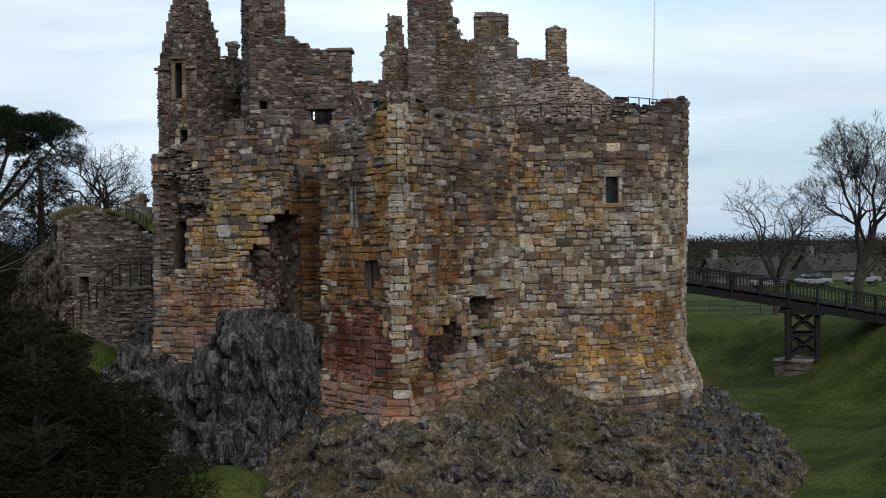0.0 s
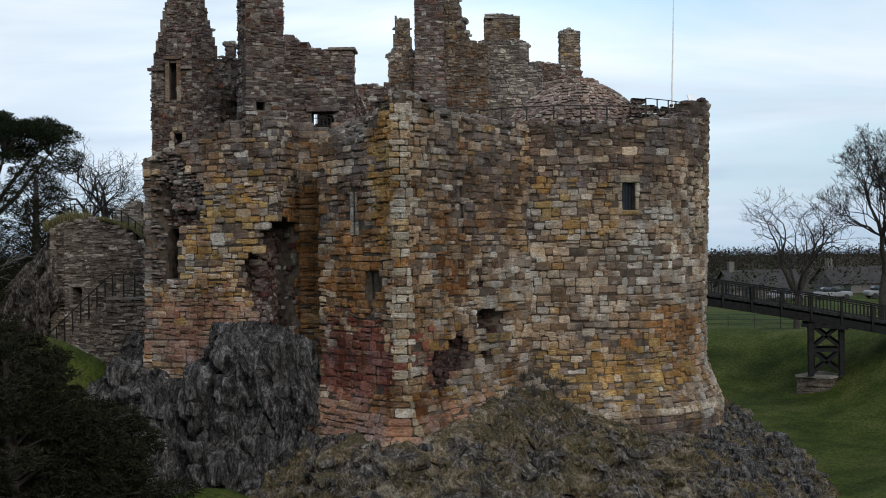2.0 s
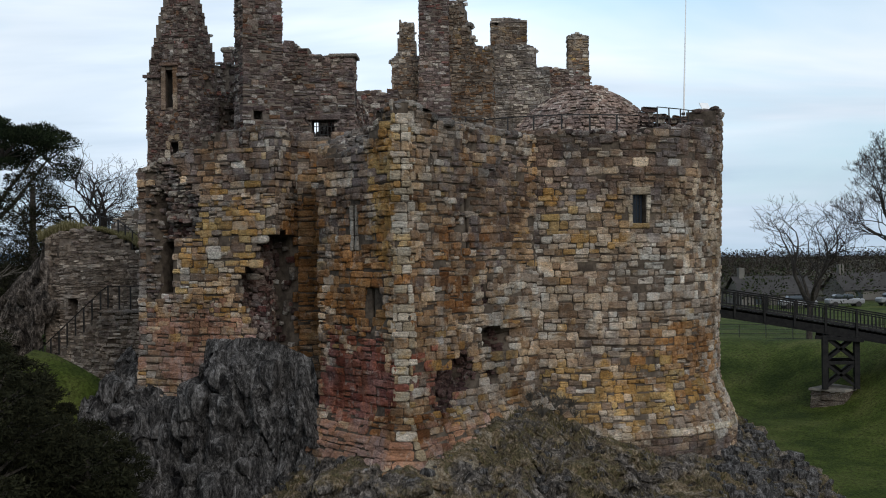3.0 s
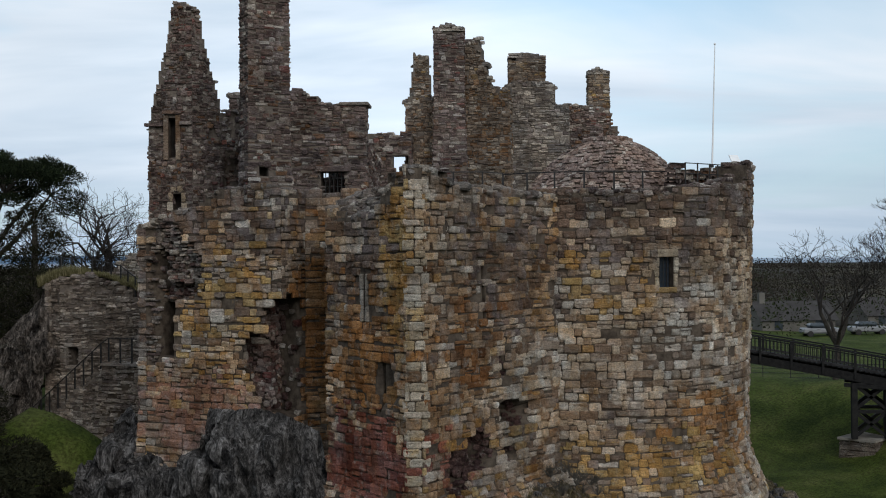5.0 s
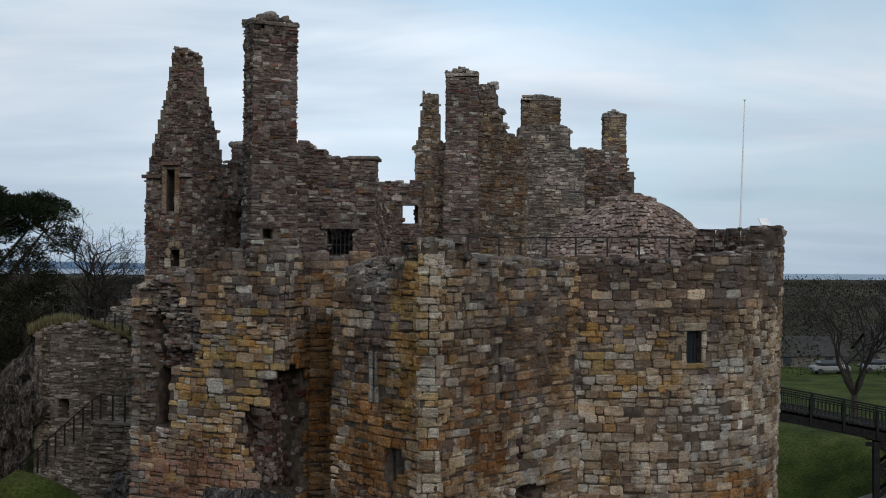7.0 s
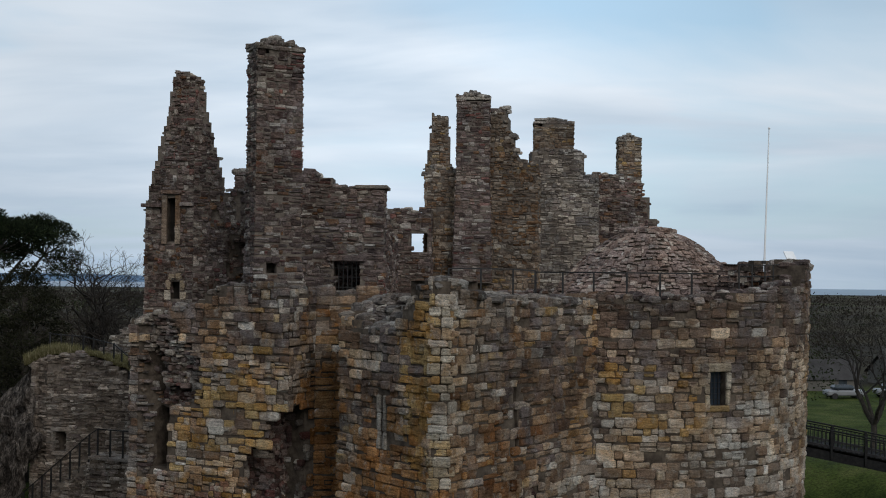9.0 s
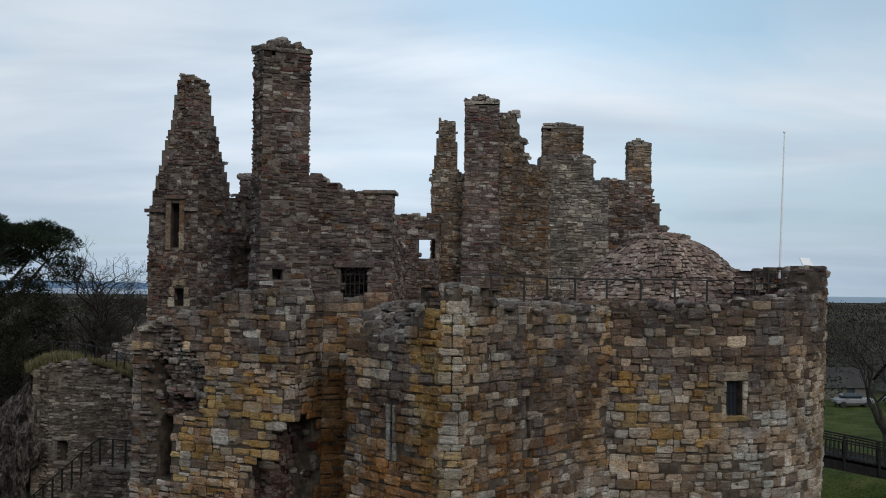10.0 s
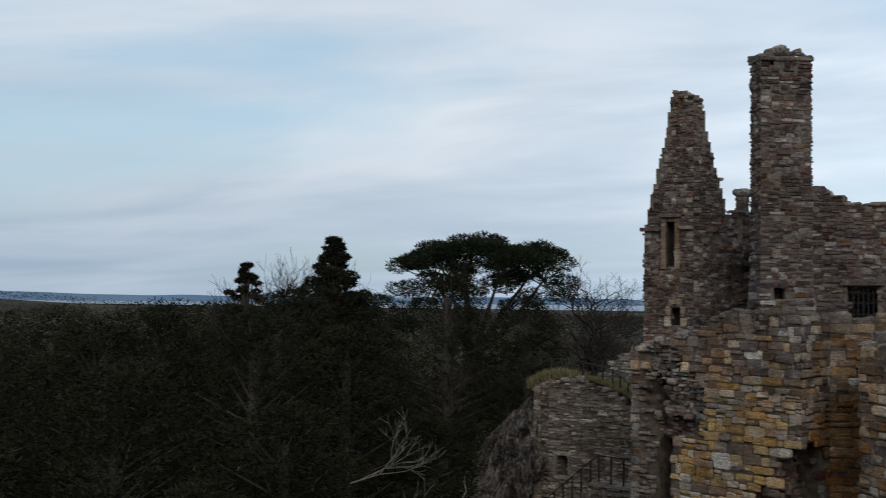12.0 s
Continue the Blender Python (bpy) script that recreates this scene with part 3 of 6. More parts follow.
def ground_height(x, y):
    """The lawn in the dry ditch round the castle rock, its outer bank and the level land beyond, falling to the shore."""
    dx, dy = (x - 0.0) / 15.5, (y - 63.0) / 17.5
    ring = (math.hypot(dx, dy) - 1.0) * 16.0 - 5.0 * smooth((x - 13) / 8) * smooth((y - 56) / 14)
    z = 0.4 + 1.2 * smooth((-x - 4) / 8) + 1.0 * smooth((y - 55) / 20) * smooth((x - 8) / 6)
    z += (5.2 - z) * smooth((ring - 3.0 - 15.0 * smooth((54 - y) / 10)) / 12.0)
    if ring < 1.5:
        z += 3.0 * smooth((0.5 - ring) / 8.0)
    z += 2.0 * math.exp(-((x + 8.0) ** 2) / 9.0 - ((y - 43.5) ** 2) / 10.0)
    z += (5.7 + 0.9 * noise.noise((x * 0.5, y * 0.5, 7))) * math.exp(-((x + 19.0) ** 2) / 26.0 - ((y - 58.6) ** 2) / 20.0)
    z += 2.6 * math.exp(-((x - 32.0) / 5.5) ** 2 - ((y - 75.0) / 9.0) ** 2)
    z += 0.25 * noise.noise((x * 0.12, y * 0.12, 3))
    far = math.hypot(x, y - 40)
    z -= 14.0 * smooth((far - 250) / 1500.0)
    z += 5.0 * noise.noise((x * 0.004, y * 0.004, 9)) * smooth((far - 150) / 300)
    z += 19.0 * math.exp(-((x + 900) / 170) ** 2 - ((y - 880) / 220) ** 2)
    return z


def axis_steps(lo, hi, fine, c0, c1):
    out, s = [c0], fine
    while out[-1] < c1:
        out.append(out[-1] + fine)
    while out[-1] < hi:
        s *= 1.17
        out.append(min(hi, out[-1] + s))
    s = fine
    while out[0] > lo:
        s *= 1.17
        out.insert(0, max(lo, out[0] - s))
    return out


def build_ground():
    xs, ys = axis_steps(-2600, 2600, 1.0, -45, 50), axis_steps(-700, 3200, 1.0, 20, 110)
    verts = [(x, y, ground_height(x, y)) for y in ys for x in xs]
    n = len(xs)
    faces = [(j * n + i, j * n + i + 1, j * n + n + i + 1, j * n + n + i) for j in range(len(ys) - 1) for i in range(n - 1)]
    tagged(mesh_object("ground", verts, faces, lawn, None, True), "mown green lawn in the dry ditch and fields beyond", "ground", kind="structure")


build_ground()


def build_sea():
    m, nt, b = material("sea_water", 0.35)
    nt.links.new(ramp(nt, noise_fac(nt, 0.002, 4.0), [(0.3, (0.07, 0.12, 0.19)), (0.7, (0.12, 0.18, 0.25))]), b.inputs["Base Color"])
    verts = [(-4700, 2500, -7.0), (4700, 2500, -7.0), (4700, 4900, -7.0), (-4700, 4900, -7.0)]
    tagged(mesh_object("water", verts, [(0, 1, 2, 3)], m), "pale grey-blue sea of the firth", "sea", kind="structure")
    # the far shore: a low blue hill line
    hm, hnt, hb = material("far_hills", 1.0)
    hnt.links.new(ramp(hnt, noise_fac(hnt, 0.004, 5.0), [(0.3, (0.10, 0.16, 0.24)), (0.7, (0.14, 0.20, 0.28))]), hb.inputs["Base Color"])
    vs, fs = [], []
    n = 160
    for i in range(n):
        x = -4600 + 5200 * i / (n - 1)
        k = math.sqrt(max(0.1, 4880 ** 2 - x * x))
        h = (15 + 14 * noise.noise((i * 0.05, 0, 4)) + 4 * noise.noise((i * 0.25, 0, 8))) * smooth((200 - x) / 2600)
        y = min(k, 4700)
        vs += [(x, y, -8.0), (x, y + 60, 5 + h), (x, y + 160, 2)]
    for i in range(n - 1):
        a = i * 3
        fs += [(a, a + 3, a + 4, a + 1), (a + 1, a + 4, a + 5, a + 2)]
    tagged(mesh_object("backdrop", vs, fs, hm, None, True), "low blue hills on the far shore", "hills", kind="structure")


build_sea()


# ---------------------------------------------------------------- the castle rock
def skirt(name, top, foot, label, rough, mat, nu=150, nv=44, seed=2, belly=0.0, category="rock"):
    """A rock face between a line along its head and a line along its foot, broken into upright ribs and ledges."""
    def along(line, f):
        f *= len(line) - 1
        i = min(int(f), len(line) - 2)
        a, b = Vector(line[i]), Vector(line[i + 1])
        return a.lerp(b, f - i)

    verts, faces = [], []
    for i in range(nu + 1):
        f = i / nu
        a, b = along(top, f), along(foot, f)
        out = Vector((b.x - a.x, b.y - a.y, 0))
        out = out.normalized() if out.length > 0.01 else Vector((0, -1, 0))
        for k in range(nv + 1):
            g = k / nv
            p = a.lerp(b, g)
            p += out * belly * math.sin(math.pi * g)
            ribs = abs(noise.noise((p.x * 0.8, p.y * 0.8, p.z * 0.22 + seed))) - 0.25
            crags = noise.fractal((p.x * 0.55, p.y * 0.55, p.z * 0.4 + seed), 0.7, 2.1, 7)
            chips = abs(noise.noise((p.x * 3.1, p.y * 3.1, p.z * 1.1 + seed))) * 0.28
            cells = noise.cell((p.x * 1.3 + crags, p.y * 1.3, p.z * 0.9 + seed)) * 0.22
            fade = min(1.0, 4 * g + 0.25)
            p += out * rough * fade * (-ribs * 1.2 + crags * 0.75 + cells - chips)
            p.z += rough * 0.55 * fade * noise.fractal((p.x * 1.1, p.y * 1.1, seed * 2.0), 0.7, 2.2, 4) * (1 if g < 0.95 else 0.3)
            verts.append(p)
    w = nv + 1
    for i in range(nu):
        for k in range(nv):
            a = i * w + k
            faces.append((a, a + 1, a + w + 1, a + w))
    return tagged(mesh_object(name, verts, faces, mat), label, category)


skirt("crag", [(-15.0, 57.6, 7.9), (-13.6, 54.0, 7.2), (-12.9, 52.6, 6.6), (-11.4, 51.6, 5.8), (-10.1, 50.8, 6.2), (-9.8, 50.1, 8.6), (-8.3, 49.3, 8.7), (-6.9, 49.2, 8.5), (-5.6, 49.2, 7.9), (-5.2, 48.6, 6.4), (-4.9, 47.6, 4.8)],
      [(-17.0, 53.4, 3.0), (-16.2, 50.6, 1.6), (-15.2, 49.0, 1.2), (-13.0, 48.3, 1.0), (-11.6, 48.0, 1.0), (-10.4, 47.6, 1.0), (-9.0, 47.2, 1.0), (-7.6, 46.8, 1.0), (-6.5, 46.4, 0.9), (-6.0, 45.4, 0.8), (-5.6, 44.4, 0.8)],
      "dark grey volcanic crag under the castle wall", 1.0, rock, 300, 110, 2, 0.35)
skirt("rock_slope", [(-5.6, 48.4, 4.5), (-3.6, 45.6, 4.9), (-1.9, 43.9, 4.8), (-0.4, 45.3, 5.0), (1.5, 48.4, 5.75), (3.1, 51.0, 5.9), (4.4, 51.1, 5.4), (7.4, 50.9, 4.0), (9.9, 52.4, 3.5), (11.6, 54.6, 3.4), (12.6, 57.6, 3.5), (12.0, 61.5, 4.5)],
      [(-9.0, 42.5, 0.2), (-7.0, 36.0, 0.0), (-4.0, 33.5, 0.0), (0.0, 33.0, 0.0), (3.5, 34.0, 0.0), (6.5, 36.0, 0.0), (9.5, 39.0, 0.0), (12.4, 43.5, 0.0), (14.6, 48.5, 0.0), (16.2, 52.5, 0.2), (17.0, 57.0, 0.3), (16.5, 62.0, 0.4)],
      "broken rock slope with moss, dead grass and earth", 0.75, rock_turf, 330, 120, 7, 0.5)


def outcrops(rock_face, name, label, count, size, low, high, squash, mat, seed, near=lambda v: True):
    """Blocks of bedrock that stand out of a rock face."""
    r, co = random.Random(seed), [v.co for v in rock_face.data.vertices]
    made = 0
    while made < count:
        c = co[r.randrange(len(co))]
        if not (low < c.z < high and near(c)):
            continue
        bm = bmesh.new()
        bmesh.ops.create_icosphere(bm, subdivisions=3, radius=1.0)
        k, turn = r.uniform(*size), Matrix.Rotation(r.uniform(0, 6.28), 3, "Z") @ Matrix.Rotation(r.uniform(-0.5, 0.5), 3, "X")
        for v in bm.verts:
            d = v.co.copy()
            flats = max(abs(d.x) * 0.9, abs(d.y), abs(d.z) * 1.1, abs(d.x + d.y + d.z) * 0.62, abs(d.x - d.y + d.z) * 0.66)
            d *= 0.8 / flats * (1 + 0.22 * noise.fractal(d * 1.6 + Vector((made * 3.1, seed, 0)), 0.8, 2.1, 5))
            d = turn @ Vector((d.x * 1.2, d.y * 0.85, d.z * squash))
            v.co = c + d * k
        part(name, bm, mat, rock_face, label if made == 0 else "")
        made += 1


crag, slope = bpy.data.objects["crag"], bpy.data.objects["rock_slope"]
outcrops(crag, "outcrop", "upright rib of dark rock", 26, (0.35, 0.8), 2.0, 7.6, 1.5, rock, 3, lambda v: -15 < v.x < -7.0)
outcrops(slope, "outcrop", "rounded lichened boulder", 70, (0.25, 0.75), 0.8, 4.2, 0.6, rock_turf, 5)


# ---------------------------------------------------------------- round tower
SHAPES = stone_shapes()
TX, TY, TR = 4.9, 57.6, 6.9


def set_shapes(mat):
    made = []
    for me in SHAPES:
        c = me.copy()
        c.materials.append(mat)
        made.append(c)
    return made


glazing = plain_material("old_glazing", (0.02, 0.028, 0.04), (0.035, 0.045, 0.06), 2.0, 0.12)


def build_round_tower():
    t = thing("round_tower", "massive round tower of buff and ochre sandstone with splayed foot", "tower")
    deg = TR * math.pi / 180
    mid = 180 * deg
    top = profile([(mid + a * deg, z) for a, z in ((-180, 16.9), (-120, 16.4), (-60, 16.5), (-20, 16.6), (22, 16.6), (36, 16.85), (58, 17.15), (62, 17.2), (63, 17.85), (120, 17.8), (180, 17.6))])

    def lean(z):
        flare = 0.85 * max(0.0, (6.6 - z) / 2.2) ** 1.25 if z > 4.5 else 0.85 * 0.954 ** 1.25
        return -0.26 * (17.8 - z) / 11.0 + flare

    w0, w1 = mid + 18.4 * deg, mid + 23.6 * deg
    m = Masonry(circle(TX, TY, TR, 80), top, 2.8, 1.3, [(w0, w1, 12.98, 14.12)], lean,
                lambda u, z: 0.05 * max(0, noise.noise((u * 0.8, z * 0.8, 2))) + blob(u, z, mid + 41 * deg, 8.7, 0.14, 0.3, 0.3, 3), True, 11)
    m.split = 0.12
    m.core("core", mortar, t)
    seen = lambda u, z: mid - 75 * deg < u < mid + 125 * deg  # noqa: E731
    laid = m.laid((0.19, 0.37), (0.22, 0.66), 0.07, lambda u, z: seen(u, z) and not (w0 - 0.2 < u < w1 + 0.2 and 12.75 < z < 14.45))
    near = [s for s in laid if mid - 2 * deg < s[0] < mid + 40 * deg and 11.6 < s[2] < 15.6][:300]
    chosen = set(near)

    m.stones("stonework", [s for s in laid if s not in chosen], stone_round, t)
    m.single_stones(near, stone_round, t, set_shapes(stone_round))
    m.crest("wall_head", stone_dark, t, 0.36, (0.22, 0.5), 1.2)
    # the far inside of the parapet, seen over the vault
    inner = Masonry(list(reversed(circle(TX, TY, TR - 1.3, 60))), lambda u: 17.6, 16.3, 0.12, (), lambda z: 0, lambda u, z: 0, True, 4)
    lining = [q for q in inner.laid((0.14, 0.26), (0.25, 0.6), 0.06) if inner.at((q[0] + q[1]) / 2, 17, 0)[0] > 7.5]
    inner.stones("parapet_lining", lining, stone_dark, t)
    # window: dressed jambs, lintel, sill and an iron grille
    win = part_empty("window", t)
    for name, u0, u1, z0, z1 in (("lintel", w0 - 0.2, w1 + 0.2, 14.12, 14.42), ("sill", w0 - 0.16, w1 + 0.16, 12.76, 12.98),
                                 ("jamb", w0 - 0.18, w0, 12.99, 13.36), ("jamb", w0 - 0.22, w0, 13.38, 13.74), ("jamb", w0 - 0.15, w0, 13.76, 14.11),
                                 ("jamb", w1, w1 + 0.17, 12.99, 13.5), ("jamb", w1, w1 + 0.21, 13.52, 14.11)):
        o = m.stones(name, [(u0, u1, z0, z1, 0.035, 0.0)], stone_pale, win, 0.01, "")
        if name == "sill":
            tagged(o, "pale projecting sill stone")
    bm = bmesh.new()
    for i in range(1, 4):
        u = w0 + (w1 - w0) * i / 4
        bar_between(bm, m.at(u, 12.98, 0.28), m.at(u, 14.12, 0.28), 0.025)
    for i in range(1, 6):
        z = 12.98 + 1.14 * i / 6
        bar_between(bm, m.at(w0, z, 0.28), m.at(w1, z, 0.28), 0.02)
    part("grille", bm, iron, win, "black iron window grille")
    mesh_object("pane", [m.at(u, z, 0.36) for u, z in ((w0, 12.98), (w1, 12.98), (w1, 14.12), (w0, 14.12))], [(0, 1, 2, 3)], glazing, win)
    # added dark sheet for the unlit room behind the pane
    mesh_object("blind", [m.at(w0 - 0.1, 12.9, 0.9), m.at(w1 + 0.1, 12.9, 0.9), m.at(w1 + 0.1, 14.2, 0.9), m.at(w0 - 0.1, 14.2, 0.9)], [(0, 1, 2, 3)], dark_inside, win)
    # moulded band at the foot of the splay
    band = [(i * 0.42, i * 0.42 + 0.42, 4.42, 4.72, 0.03, 0) for i in range(int(m.u[-1] / 0.42)) if seen(i * 0.42, 5)]
    m.stones("plinth_course", band, stone_pale, t)
    return t


def part_empty(name, parent):
    e = new(name)
    e.parent = parent
    return e


build_round_tower()


def build_vault():
    """The stone back of the tower's vault: a rough cone of stepped rubble."""
    t = thing("vault_mound", "rough conical rubble vault top of purple-brown stone", "vault")
    prof = profile([(16.2, 0.0), (17.0, -0.62), (17.6, -1.15), (18.2, -1.75), (18.7, -2.4), (19.0, -3.0), (19.25, -3.75)])
    m = Masonry(circle(5.75, 57.3, 4.1, 60), lambda u: 19.2, 16.2, 0.3, (), prof, lambda u, z: 0.06 * noise.noise((u, z, 1)), True, 21)
    m.core("core", mortar, t, 0.6, 0.25, 0.08)
    m.stones("stonework", m.laid((0.11, 0.19), (0.18, 0.5), 0.09), stone_vault, t, 0.03)
    verts, faces, r = [], [], random.Random(3)
    for i in range(90):
        a, d = r.uniform(0, 6.28), 1.0 * math.sqrt(r.random())
        rubble(verts, faces, Vector((5.75 + d * math.cos(a), 57.3 + d * math.sin(a), 19.22 - 0.12 * d)), r.uniform(0.2, 0.42), r, 0.5)
    tagged(mesh_object("cap_rubble", verts, faces, stone_vault, t), kind="stuff")


stone_vault = stone_material("rubble_purple", [(0.0, (0.17, 0.125, 0.108)), (0.35, (0.25, 0.185, 0.155)), (0.7, (0.31, 0.235, 0.198)), (0.9, (0.38, 0.31, 0.26)), (1.0, (0.5, 0.45, 0.39))], ((SOOT, 0.1, 0.5), (CREAM, 0.06, 0.8)), 0.2, 1.2)
build_vault()


# ---------------------------------------------------------------- centre tower
def build_centre_tower():
    t = thing("corner_tower", "square-cornered sandstone tower, red at the foot, ochre above, with broken hollows", "tower")
    path = [(-5.2, 48.3), (-2.05, 44.37), (-1.5, 44.36), (3.3, 51.2), (0.5, 54.5), (-4.4, 52.2)]
    top = profile([(0, 15.9), (0.7, 15.9), (0.9, 15.55), (3.5, 15.7), (3.7, 16.3), (4.2, 16.75), (4.6, 17.05), (5.6, 17.1), (6.4, 16.85), (8.4, 16.5), (14, 16.45), (17, 16.4), (24, 16.2), (28, 16.0)])

    def lean(z):
        return 0.95 * max(0.0, (6.3 - z) / 2.3) if z > 3.9 else 0.95 * 1.04

    def cleft(u, z):
        """The slanting cleft low in the right-hand face."""
        f = max(0.0, min(1.0, (u - 7.7) / 1.0))
        q = math.hypot((u - 7.7 - 1.0 * f) / 0.85, (z - 7.0 - 0.6 * f) / 0.8) + 0.35 * noise.noise((u * 1.3, z * 1.3, 1))
        return 1.1 * max(0.0, min(1.0, (1.05 - q) * 4.0))

    def hollow(u, z):
        d = 0.05 * max(0, noise.noise((u, z, 5)))
        d += cleft(u, z) + blob(u, z, 11.0, 8.6, 0.95, 0.6, 1.3, 2) + blob(u, z, 10.6, 7.1, 0.42, 0.36, 0.6, 3) + blob(u, z, 10.3, 10.3, 0.34, 0.45, 0.6, 4)
        d += blob(u, z, 3.7, 10.0, 0.7, 0.9, 0.22, 6) + blob(u, z, 2.0, 9.3, 0.5, 0.35, 0.25, 8)
        if 6.8 < u < 13.9:
            d += 0.16 * max(0.0, noise.noise((u * 0.9, z * 0.7, 8)) + 0.15)
        return min(d, 2.0)

    slits = [(2.44, 2.56, 12.0, 13.65), (3.30, 3.46, 9.0, 10.85), (8.96, 9.12, 12.0, 13.9)]
    m = Masonry(path, top, 3.6, 2.6, slits, lean, hollow, True, 31)
    m.core("core", mortar, t, 0.4, 0.25)
    dressed = lambda u, z: any(a - 0.22 < u < b + 0.22 and c - 0.1 < z < d + 0.15 for a, b, c, d in slits[:1])  # noqa: E731
    m.split = 0.2
    laid = m.laid((0.17, 0.35), (0.2, 0.66), 0.08, lambda u, z: u < 14.2 and not dressed(u, z) and not 5.02 < u < 5.6)
    near = [s for s in laid if (0.3 < s[0] < 4.6 and 11.0 < s[2] < 15.9)][:300]
    chosen = set(near)

    # stones set deeper than 0.3 get the core colour with shade in it
    m.lay([s for s in laid if s not in chosen], t, lambda u, z, d, k: stone_heart_shaded if d > 0.3 else stone_centre)
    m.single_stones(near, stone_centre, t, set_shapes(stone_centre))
    m.heart("heart_rubble", stone_heart_shaded, t, 6.6, 9.8, 6.0, 8.8, 1800, (0.14, 0.34))
    m.heart("heart_rubble", stone_heart_shaded, t, 9.8, 12.4, 6.6, 10.8, 900, (0.14, 0.3))
    fill = [(-3.9, 48.5), (-1.8, 46.3), (1.9, 51.0), (0.2, 52.9), (-3.6, 51.2)]
    mesh_object("core_fill", [(x, y, z) for z in (6.0, 15.45) for x, y in fill], [(5, 6, 7, 8, 9)] + [(i, (i + 1) % 5, 5 + (i + 1) % 5, 5 + i) for i in range(5)], mortar, t)
    # corner stones, of uneven height and reach
    r, z = random.Random(9), 3.7
    while z < 16.7:
        h = r.uniform(0.2, 0.38)
        cut = r.choice((5.12, 5.5, 5.3))
        for u0, u1 in ((5.02 - r.uniform(0.0, 0.3), cut), (cut, 5.6 + r.uniform(0.0, 0.35))):
            if z + h / 2 < top((u0 + u1) / 2):
                m.stones("quoin", [(u0, u1, z, z + h, r.uniform(0.03, 0.09), 0)], stone_quoin if r.random() < 0.75 else stone_centre, t, 0.02, "")
        z += h
    for a, b, c, d in slits[:1]:
        z = c
        for k in range(3):
            h = (d - c) / 3
            for u0, u1 in ((a - 0.2, a), (b, b + 0.2)):
                m.stones("slit_dressing", [(u0, u1, z, z + h, 0.03, 0)], stone_grey_dressed, t, 0.008, "")
            z += h
    m.crest("wall_head", stone_grey, t, 0.34, (0.22, 0.55), 1.3, 0.15)
    # the inner courses that step up behind the broken shoulder
    back = Masonry([(-4.35, 48.0), (-2.05, 45.1), (-1.4, 45.2)], profile([(0, 15.75), (0.9, 15.9), (1.9, 16.25), (2.8, 16.75), (3.7, 17.0), (4.4, 17.0)]), 15.2, 0.9, (), lambda z: -0.35 * (z - 15.2), lambda u, z: 0.2 * abs(noise.noise((u, z * 2, 4))), False, 37)
    back.core("core", dark_mortar, t, 0.3, 0.2)
    back.stones("stonework", back.laid((0.12, 0.24), (0.2, 0.5), 0.1), stone_upper, t, 0.03)
    back.crest("wall_head", stone_grey, t, 0.3, (0.2, 0.45), 1.0, 0.1)
    # rubble core heaped on the tower head
    verts, faces, r = [], [], random.Random(8)

    def heap(x, y):
        return 15.5 + 1.15 * smooth((y - 44.9 - (1.15 if x < -1.8 else 0.75) * abs(x + 1.8)) / 2.0) * (1 - 0.4 * smooth((y - 48) / 3)) + 0.12 * noise.noise((x, y, 3))

    def inside(x, y):
        return y - 44.9 > abs(x + 1.8) * (1.15 if x < -1.8 else 1.35) and x * 0.82 + y < 53.3

    for i in range(1500):
        x, y = r.uniform(-4.9, 2.4), r.uniform(45.2, 53.5)
        z = heap(x, y) + r.uniform(-0.12, 0.06)
        if inside(x, y):
            rubble(verts, faces, Vector((x, y, z)), r.uniform(0.28, 0.62), r, 0.36)
    tagged(mesh_object("core_rubble", verts, faces, stone_grey, t), kind="stuff")
    xs, ys = [-5.0 + 0.3 * i for i in range(26)], [45.0 + 0.3 * i for i in range(30)]
    hv = [(x, y, heap(x, y) - 0.12) for y in ys for x in xs]
    hf = [(j * 26 + i, j * 26 + i + 1, j * 26 + 27 + i, j * 26 + 26 + i) for j in range(29) for i in range(25) if inside(xs[i] + 0.15, ys[j] + 0.15)]
    mesh_object("heap", hv, hf, dark_mortar, t)


stone_quoin = stone_material("corner_stone", [(0.0, (0.33, 0.26, 0.16)), (0.3, (0.42, 0.37, 0.28)), (0.7, (0.50, 0.46, 0.38)), (1.0, (0.62, 0.58, 0.50))], ((OCHRE, 0.25, 0.6),), 0.3, 1.05, (((-1.8, 44.4, 5.0), (2, 2, 2.2), RUSTY, 0.5),))
stone_grey_dressed = stone_material("dressed_grey", [(0.0, (0.24, 0.22, 0.19)), (1.0, (0.38, 0.36, 0.32))], (), 0.3, 1.1)
build_centre_tower()


